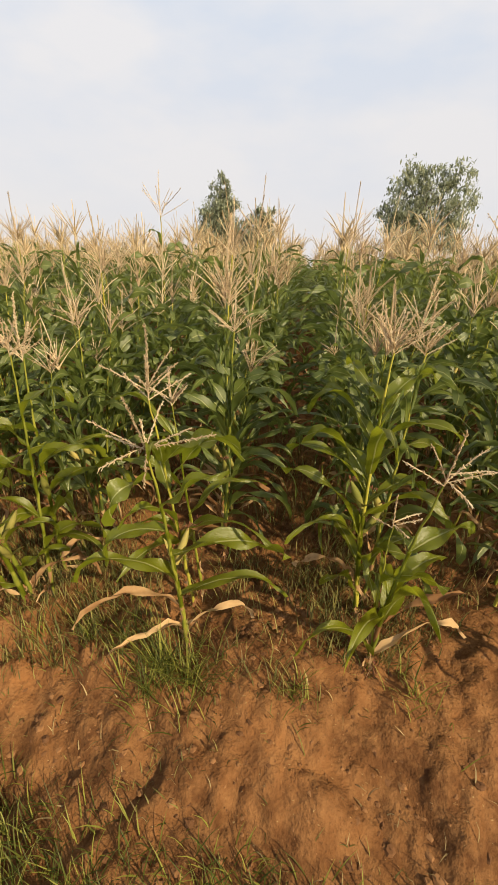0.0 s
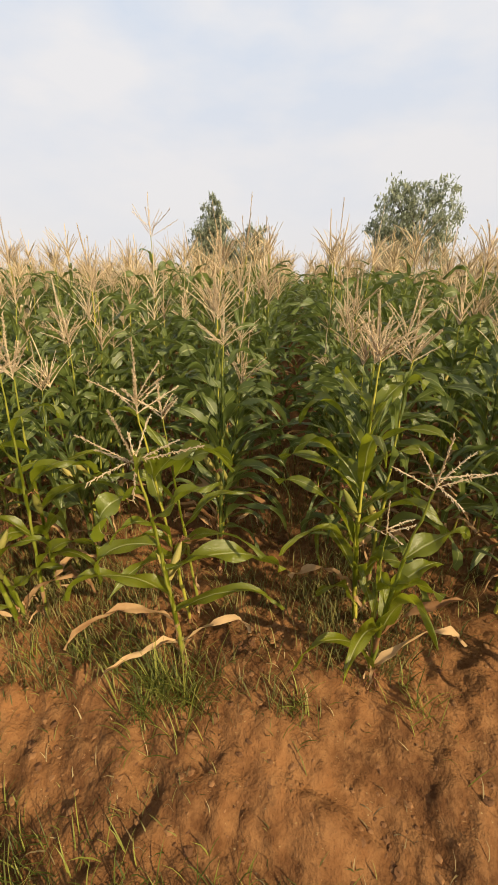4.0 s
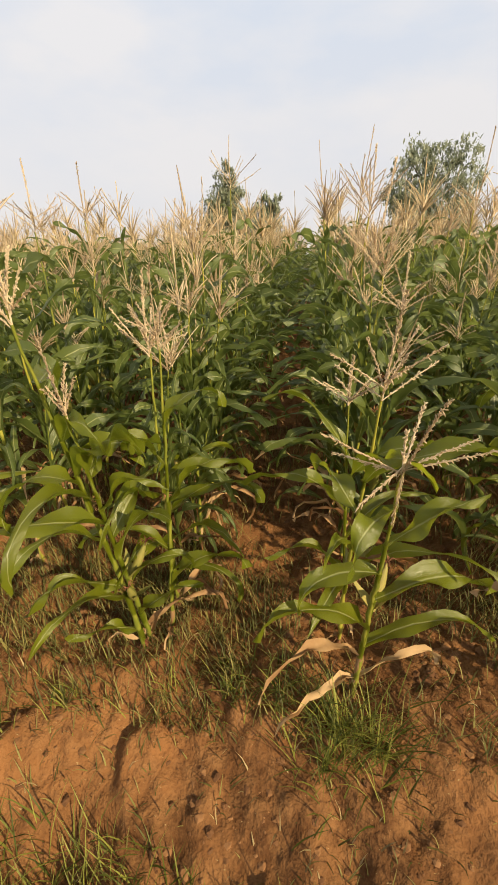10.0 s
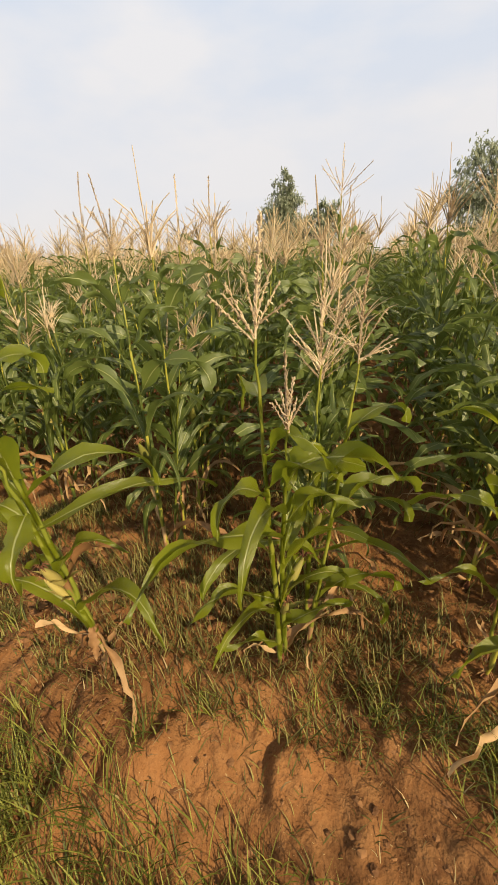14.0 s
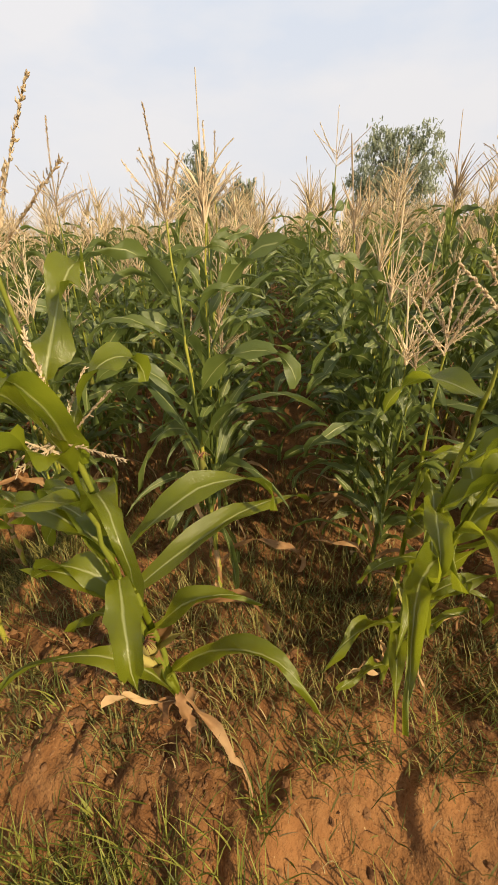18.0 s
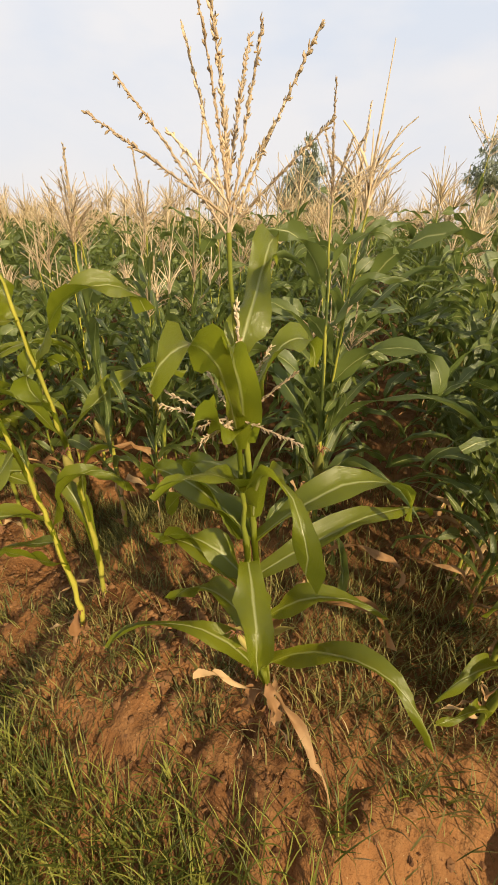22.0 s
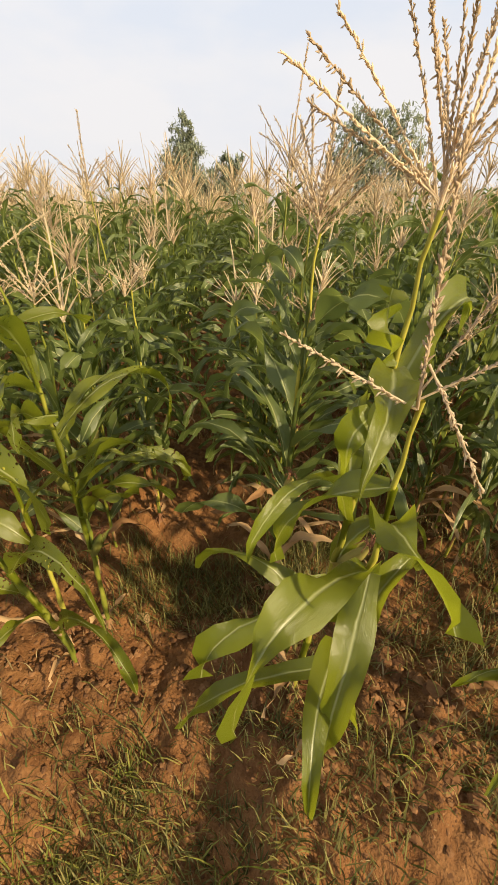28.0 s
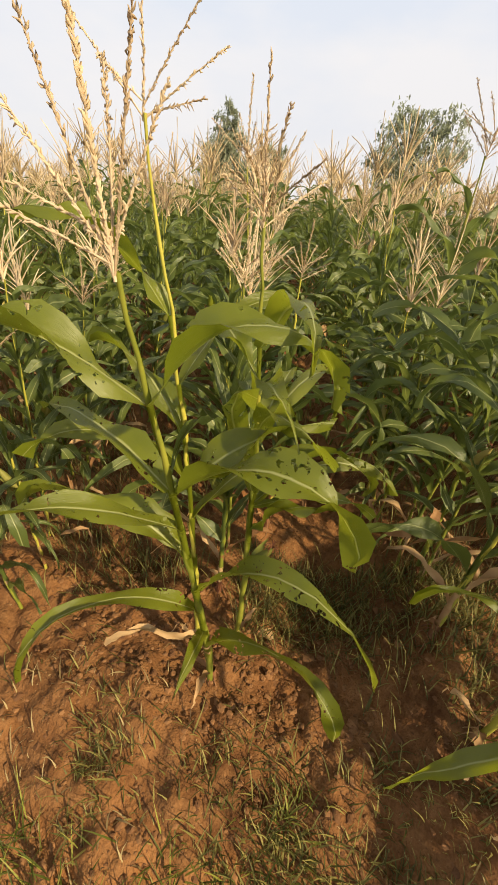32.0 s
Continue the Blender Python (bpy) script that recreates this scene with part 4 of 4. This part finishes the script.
spots = []
for k in range(-7, 4):
    x = ROW0 + ROW * k
    y = float(edge_y(x)) + (0.0 if k not in TAKEN else TAKEN[k])
    while y < 3.75:
        y += (0.090 + 0.070 * rng.random()) if y < 2.5 else (0.12 + 0.08 * rng.random())
        spots.append((x + rng.normal() * 0.035, y + rng.normal() * 0.03, y))
for n, (x, y, _) in enumerate(spots):
    depth = y - float(edge_y(x))
    size = (0.84 + 0.22 * min(1, depth / 2.1)) * vigour(x) * (0.90 + 0.19 * rng.random())
    m = (Matrix.Translation((x, y, gz(x, y) - 0.01)) @ Euler((rng.normal() * 0.05, rng.normal() * 0.06, rng.random() * 6.28)).to_matrix().to_4x4() @ Matrix.Scale(size, 4))
    if n < len(kinds):
        kinds[n].matrix_basis = m
    else:
        copy_thing(kinds[int(rng.integers(len(kinds)))], m)


# the field farther off, joined
def plain_maize(r, height, leaves, big, grain, branches, segs, across):
    g = Geo()
    lean = (r.normal() * 0.05, r.normal() * 0.05)
    line = stalk_line(height, lean, 0.0, 5)
    g.add(*tube(line, 0.010 * (1 - 0.7 * np.linspace(0, 1, 5)), 4), mi=1)
    for z, az, length, width, rise, bend, twist, dry in random_leaves(r, height, leaves, big):
        v, f, uv = leaf_blade(length, width, rise, bend, twist, segs, across, 0.012, 0.3, int(r.integers(1e6)), r.normal() * 20)
        at = [np.interp(z, line[:, 2], line[:, i]) for i in range(3)]
        g.add(turned(v, az) + at, f, uv, 3 if dry else 0)
    spike = 0.30 + 0.10 * r.random()
    b = tassel_branch(spike, 5, 0, 0, r, grain, 1.6)
    g.add(b[0] + line[-1], b[1], b[2], 2)
    for k in range(branches):
        b = tassel_branch(0.22 * (0.75 + 0.5 * r.random()), 38 * (0.5 + 0.8 * r.random()), 137.5 * k + 30 * r.random(), 30 * r.random(), r, grain, 1.15)
        g.add(b[0] + line[-1] + [0, 0, 0.08 * r.random()], b[1], b[2], 2)
    return g.packed()


def joined_field(name, label, spots, models, size):
    g = Geo()
    for x, y, z in spots:
        v, f, uv, mi = models[int(rng.integers(len(models)))]
        a, s = rng.random() * 6.28, size * vigour(x * 4 / max(4, y)) * (0.88 + 0.24 * rng.random())
        w = turned(v, np.degrees(a)) * s
        lx, ly = rng.normal(size=2) * 0.05
        w = w + np.stack([w[:, 2] * lx, w[:, 2] * ly, 0 * w[:, 2]], -1)
        g.v.append(w + [x, y, z]), g.f.append(f + g.n), g.uv.append(uv), g.mi.append(mi)
        g.n += len(v)
    return tagged(new(name, g.mesh(name, [mat_leaf_far, mat_stalk_far, mat_tassel_far, mat_dry])), label, "maize field", kind="stuff")


def field_spots(y0, y1, step, row_step):
    out = []
    for k in range(-90, 60, row_step):
        x = ROW0 + ROW * k
        y = y0 + rng.random() * step
        while y < y1:
            if -3.6 - 1.45 * y < x < 0.8 + 0.95 * y:
                out.append((x + rng.normal() * 0.05, y, 0.0))
            y += step * (0.7 + 0.6 * rng.random())
    return out


near_models = [plain_maize(np.random.default_rng(300 + k), 1.32 + 0.16 * rng.random(), 13, 1.0, 1, 13, 6, 2) for k in range(14)]
side = [(x, y, z) for x, y, z in field_spots(1.2, 3.85, 0.17, 1) if (x < -5.0 or x > 2.75) and y > float(edge_y(x))]
joined_field("maize_field", "dense green maize with straw-coloured tassels", side + field_spots(3.95, 11.5, 0.18, 1), near_models, 1.06)
far_models = [plain_maize(np.random.default_rng(400 + k), 1.32 + 0.18 * rng.random(), 8, 1.1, 0, 9, 4, 2) for k in range(12)]
joined_field("maize_field", "far rows of tasselled maize", field_spots(11.6, 24, 0.34, 1), far_models, 1.04)
thin_models = [plain_maize(np.random.default_rng(500 + k), 1.30 + 0.2 * rng.random(), 5, 1.3, 0, 6, 3, 2) for k in range(8)]
joined_field("maize_field", "farthest rows of tasselled maize", field_spots(24, 33.5, 0.5, 1), thin_models, 1.02)


# ---- trees ----
def tree(name, label, x, y, height, trunk, lobes, leaf, count, seed, size=1.0):
    """lobes: rows of dx, dy, z, radius across, radius up; the crown is many small leaf sprays round them."""
    r = np.random.default_rng(seed)
    root = tagged(new(name), label, "tree")
    root.location, root.scale = (x, y, gz(x, y)), (size, size, size)
    g = Geo()
    top = max(l[2] for l in lobes)
    s = np.linspace(0, 1, 9)
    g.add(*tube(np.stack([0.25 * np.sin(3 * s), 0.2 * np.sin(2 * s + 1), top * s], -1), trunk * (1.25 - 1.1 * s), 9))
    part("trunk", g, mat_bark, root)
    for dx, dy, z, ra, ru in lobes:
        b = Geo()
        z0 = max(0.8, z - ru * 1.2 - 0.5 * abs(dx))
        p = np.stack([dx * s**1.2, dy * s**1.2, z0 + (z - z0) * s], -1)
        b.add(*tube(p, trunk * 0.42 * (1.1 - s), 5))
        for k in range(4):
            q = p[5] + (r.normal(size=3) * [ra, ra, ru] * 0.6) * s[:, None] ** 1.3
            b.add(*tube(q, trunk * 0.15 * (1.1 - s), 4))
        part("limb", b, mat_bark, root)
    c = Geo()
    sprays = [leaf_blade(leaf, leaf * 0.55, 50 * r.normal(), 50, 0, 2, 2, 0, 0.3, 1) for _ in range(30)]
    vol = np.array([l[3] ** 2 * l[4] for l in lobes])
    for (dx, dy, z, ra, ru), share in zip(lobes, vol / vol.sum()):
        clumps = max(8, int(count * share / 34))
        for _ in range(clumps):
            d = r.normal(size=3)
            d /= np.linalg.norm(d)
            rad = (0.30 + 0.78 * r.random() ** 0.7)
            o = np.array([dx, dy, z]) + d * [ra, ra, ru] * rad
            sp = ra * 0.17 * (0.6 + 0.8 * r.random())
            for _ in range(34):
                at = o + r.normal(size=3) * [sp, sp, sp * 0.7]
                v, f, uv = sprays[int(r.integers(30))]
                c.add(turned(v * (0.7 + 0.6 * r.random()), r.random() * 360) + at, f, uv)
    part("crown", c, mat_hazed_crown, root, "crown of small green leaves paled by painted haze")
    return root


# the far trees and bushes carry their haze in the crown colour
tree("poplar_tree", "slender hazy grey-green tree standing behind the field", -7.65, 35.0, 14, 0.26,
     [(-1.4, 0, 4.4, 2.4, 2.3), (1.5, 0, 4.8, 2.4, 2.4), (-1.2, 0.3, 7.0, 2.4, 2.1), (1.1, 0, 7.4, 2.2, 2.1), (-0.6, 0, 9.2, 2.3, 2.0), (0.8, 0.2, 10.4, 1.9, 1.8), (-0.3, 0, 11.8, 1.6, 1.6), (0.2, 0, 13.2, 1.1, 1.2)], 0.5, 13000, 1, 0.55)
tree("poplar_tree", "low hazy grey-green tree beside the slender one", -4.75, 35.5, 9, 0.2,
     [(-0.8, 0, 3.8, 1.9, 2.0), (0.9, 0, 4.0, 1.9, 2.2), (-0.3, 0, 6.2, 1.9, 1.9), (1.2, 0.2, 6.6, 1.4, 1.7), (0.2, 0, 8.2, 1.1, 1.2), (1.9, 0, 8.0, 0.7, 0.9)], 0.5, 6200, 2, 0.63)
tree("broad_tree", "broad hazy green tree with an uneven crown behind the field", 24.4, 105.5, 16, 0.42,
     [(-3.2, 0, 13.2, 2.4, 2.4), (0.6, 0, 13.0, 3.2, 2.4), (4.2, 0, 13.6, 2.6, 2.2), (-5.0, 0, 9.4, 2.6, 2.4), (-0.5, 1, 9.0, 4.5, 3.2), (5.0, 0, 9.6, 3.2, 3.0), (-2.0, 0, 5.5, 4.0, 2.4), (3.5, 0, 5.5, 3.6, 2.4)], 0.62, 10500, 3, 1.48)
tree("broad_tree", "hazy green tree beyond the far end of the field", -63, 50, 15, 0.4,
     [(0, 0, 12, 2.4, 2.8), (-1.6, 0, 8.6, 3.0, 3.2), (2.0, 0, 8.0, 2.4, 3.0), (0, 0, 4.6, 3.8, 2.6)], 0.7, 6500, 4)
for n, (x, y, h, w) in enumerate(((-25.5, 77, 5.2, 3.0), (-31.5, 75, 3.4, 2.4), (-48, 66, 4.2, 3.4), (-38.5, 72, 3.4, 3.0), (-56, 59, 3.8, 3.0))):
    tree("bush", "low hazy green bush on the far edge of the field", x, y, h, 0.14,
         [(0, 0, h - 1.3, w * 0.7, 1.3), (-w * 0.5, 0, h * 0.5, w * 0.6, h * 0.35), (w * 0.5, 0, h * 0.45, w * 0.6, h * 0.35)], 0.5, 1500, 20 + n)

# ---- grass, weeds and clods ----
def grass(name, label, spots, mat, segs=3):
    g, shapes = Geo(), {}
    for x, y, h, lay in spots:
        if lay not in shapes:
            shapes[lay] = [leaf_blade(1.0, 1.0, 80 - 25 * lay * rng.random(), lay * (40 + 70 * rng.random()), 0, segs, 1, 0, 0, 1, rng.normal() * 20, None, 0.0) for _ in range(40)]
            shapes[lay] = [((v[0::2] + v[1::2]) / 2, (v[1::2] - v[0::2]) / 2, f, uv) for v, f, uv in shapes[lay]]
        mid, half, f, uv = shapes[lay][int(rng.integers(40))]
        v, az = np.empty((len(mid) * 2, 3)), rng.random() * 360
        w = 0.0032 + 0.0036 * rng.random()
        v[0::2], v[1::2] = mid * h - half * w, mid * h + half * w
        g.add(turned(v, az) + [x, y, gz_fast(x, y) - 0.004], f, uv)
    return tagged(new(name, g.mesh(name, [mat])), label, "grass", kind="stuff")


_fx, _fy = np.arange(-6, 2.6, 0.02), np.arange(-0.6, 5.0, 0.02)
_FZ = ground_z(*np.meshgrid(_fx, _fy))


def gz_fast(x, y):
    i, j = int((y + 0.6) / 0.02), int((x + 6) / 0.02)
    return float(_FZ[min(max(i, 0), len(_fy) - 1), min(max(j, 0), len(_fx) - 1)])


def scatter(count, x0, x1, lo, hi, patch, level, height, lay):
    """Blades between two distances from the edge of the field, thicker where a patch noise is high."""
    out = []
    while len(out) < count:
        x, d = x0 + (x1 - x0) * rng.random(), lo + (hi - lo) * rng.random()
        y = float(edge_y(x)) + d
        if fbm(np.array(x * patch), np.array(y * patch + 9), 3) + 0.12 * rng.normal() > level:
            out.append((x, y, height * (0.45 + 0.9 * rng.random()), lay))
    return out


def grass_y(x):
    """Where the grass of the path ends at the foot of the bank."""
    return float(np.interp(x, [-3.5, -2.9, -2.5, -2.2, -1.6, -0.6, 0.3], [0.86, 0.80, 0.70, 0.62, 0.60, 0.50, 0.42]))


path_grass = []
while len(path_grass) < 12000:
    x, d = -4.6 + 6.0 * rng.random(), 0.10 - 0.62 * rng.random()
    if d + 0.10 * rng.normal() + 0.22 * float(fbm(np.array(x * 2.1), np.array(d * 2.0), 3)) < 0.0:
        path_grass.append((x, grass_y(x) + d, 0.135 * (0.35 + 0.8 * rng.random() + 1.3 * max(0, float(fbm(np.array(x * 1.3 + 4), np.array(d * 1.5), 2)))), 0.95))
while len(path_grass) < 14600:
    x, d = -3.1 + 1.3 * rng.random(), 0.06 - 0.45 * rng.random()
    if d + 0.05 * rng.normal() + 0.20 * float(fbm(np.array(x * 3.1), np.array(d * 3.0 + 2), 3)) < 0.0:
        path_grass.append((x, float(np.interp(x, [-3.1, -2.57, -2.3, -2.1, -1.89], [0.64, 0.64, 0.60, 0.60, 0.54])) + d, 0.11 + 0.09 * rng.random(), 0.8))
grass("grass", "green grass along the foot of the bank", path_grass, mat_grass)
grass("grass", "short green weeds between the maize stalks", scatter(6000, -5, 1.8, -0.12, 0.55, 2.2, 0.02, 0.11, 0.9) + scatter(1200, -5, -1.75, -0.45, 0.0, 3.4, 0.12, 0.07, 1.0) + scatter(350, -1.75, 1.8, -0.45, -0.02, 2.6, 0.16, 0.07, 1.0) + scatter(9500, -5, 1.8, 0.3, 2.4, 1.7, -0.06, 0.15, 0.9), mat_weed)
grass("grass", "low dusty weeds on the crumbled bank", scatter(1700, -2.75, -1.9, -0.42, 0.08, 4.2, 0.06, 0.075, 1.1) + scatter(3000, -3.2, -1.9, 0.0, 0.75, 2.4, -0.10, 0.10, 1.0) + scatter(1800, -1.7, 0.6, 0.05, 0.8, 2.4, -0.06, 0.10, 1.0) + scatter(1600, -3.6, -2.6, -0.5, -0.1, 2.4, -0.02, 0.08, 1.0), mat_weed)
grass("dead_grass", "dry straw and dead grass on the bank", scatter(800, -5, -1.75, -0.95, 0.4, 1.9, 0.0, 0.07, 1.5) + scatter(260, -1.75, 1.7, -0.6, 0.5, 1.9, 0.05, 0.07, 1.5), mat_straw)

# tufts at single feet of plants
tufts = []
for cx, cy, n, h in TUFTS:
    for _ in range(n):
        a, d = rng.random() * 6.28, abs(rng.normal()) * 0.075
        tufts.append((cx + d * math.cos(a), cy + d * math.sin(a), h * (0.5 + 0.8 * rng.random()), 0.9))
grass("grass", "tufts of long green grass at the maize feet", tufts, mat_grass, 4)


def clod(s, x, y):
    n = 6 if s > 0.014 else 5 if s > 0.007 else 4
    th = np.linspace(0.05, np.pi - 0.05, n)
    v, f, uv = tube(np.stack([0 * th, 0 * th, -np.cos(th) * s * 0.75], -1), np.sin(th) * s, n + 1)
    v = v * (1 + 0.18 * rng.normal(size=(len(v), 1))) * [1 + 0.25 * rng.normal(), 1, 0.62]
    return turned(v, rng.random() * 360) + [x, y, gz_fast(x, y) + s * 0.12], f, uv


def clods(count):
    g = Geo()
    for _ in range(count):
        x = -5 + 6.6 * rng.random()
        y = float(edge_y(x)) + (-0.62 + 1.7 * rng.random())
        g.add(*clod(0.0028 + 0.012 * rng.random() ** 4, x, y))
    for _ in range(6000):
        x = -3.9 + 2.3 * rng.random()
        g.add(*clod(0.003 + 0.009 * rng.random() ** 2.5, x, float(edge_y(x)) - 0.42 + 0.9 * rng.random()))
    # heaps of larger lumps between the rows and on the bank
    for cx, cy, n, spread, big in ((-2.12, 1.05, 90, 0.10, 0.024), (-2.10, 1.40, 80, 0.12, 0.026), (-2.05, 1.8, 50, 0.14, 0.026), (-2.75, 1.3, 50, 0.12, 0.022),
                                   (-2.3, 0.85, 40, 0.12, 0.018), (-1.45, 1.25, 50, 0.12, 0.022), (-0.72, 1.2, 40, 0.12, 0.022), (0.0, 1.2, 50, 0.12, 0.022),
                                   (-0.1, 0.72, 40, 0.14, 0.017), (-0.75, 0.75, 40, 0.14, 0.017), (0.45, 0.7, 40, 0.14, 0.020), (-3.0, 0.95, 40, 0.12, 0.017)):
        for _ in range(n):
            g.add(*clod(big * (0.25 + 0.75 * rng.random() ** 1.5), cx + rng.normal() * spread * 0.7, cy + rng.normal() * spread))
    return tagged(new("soil_clods", g.mesh("soil_clods", [mat_clod], False)), "crumbs and clods of reddish soil", "soil", kind="stuff")


clods(7000)


# a fallen leaf that lies between the rows
def fallen_leaf(x, y, turn, length):
    g = Geo()
    v, f, uv = leaf_blade(length, 0.045, 8, 20, 30, 12, 4, 0.01, 0.5, 5, 20, 1.0, 0.35)
    g.add(turned(v, turn) + [0, 0, 0.012], f, uv)
    ob = new("fallen_leaf", g.mesh("fallen_leaf", [mat_dry]))
    ob.location = (x, y, gz_fast(x, y) + 0.01)
    tagged(ob, "dry brown maize leaf fallen on the soil", "leaf")


fallen_leaf(-1.98, 1.12, 10, 0.22)
fallen_leaf(-3.05, 1.50, 150, 0.18)
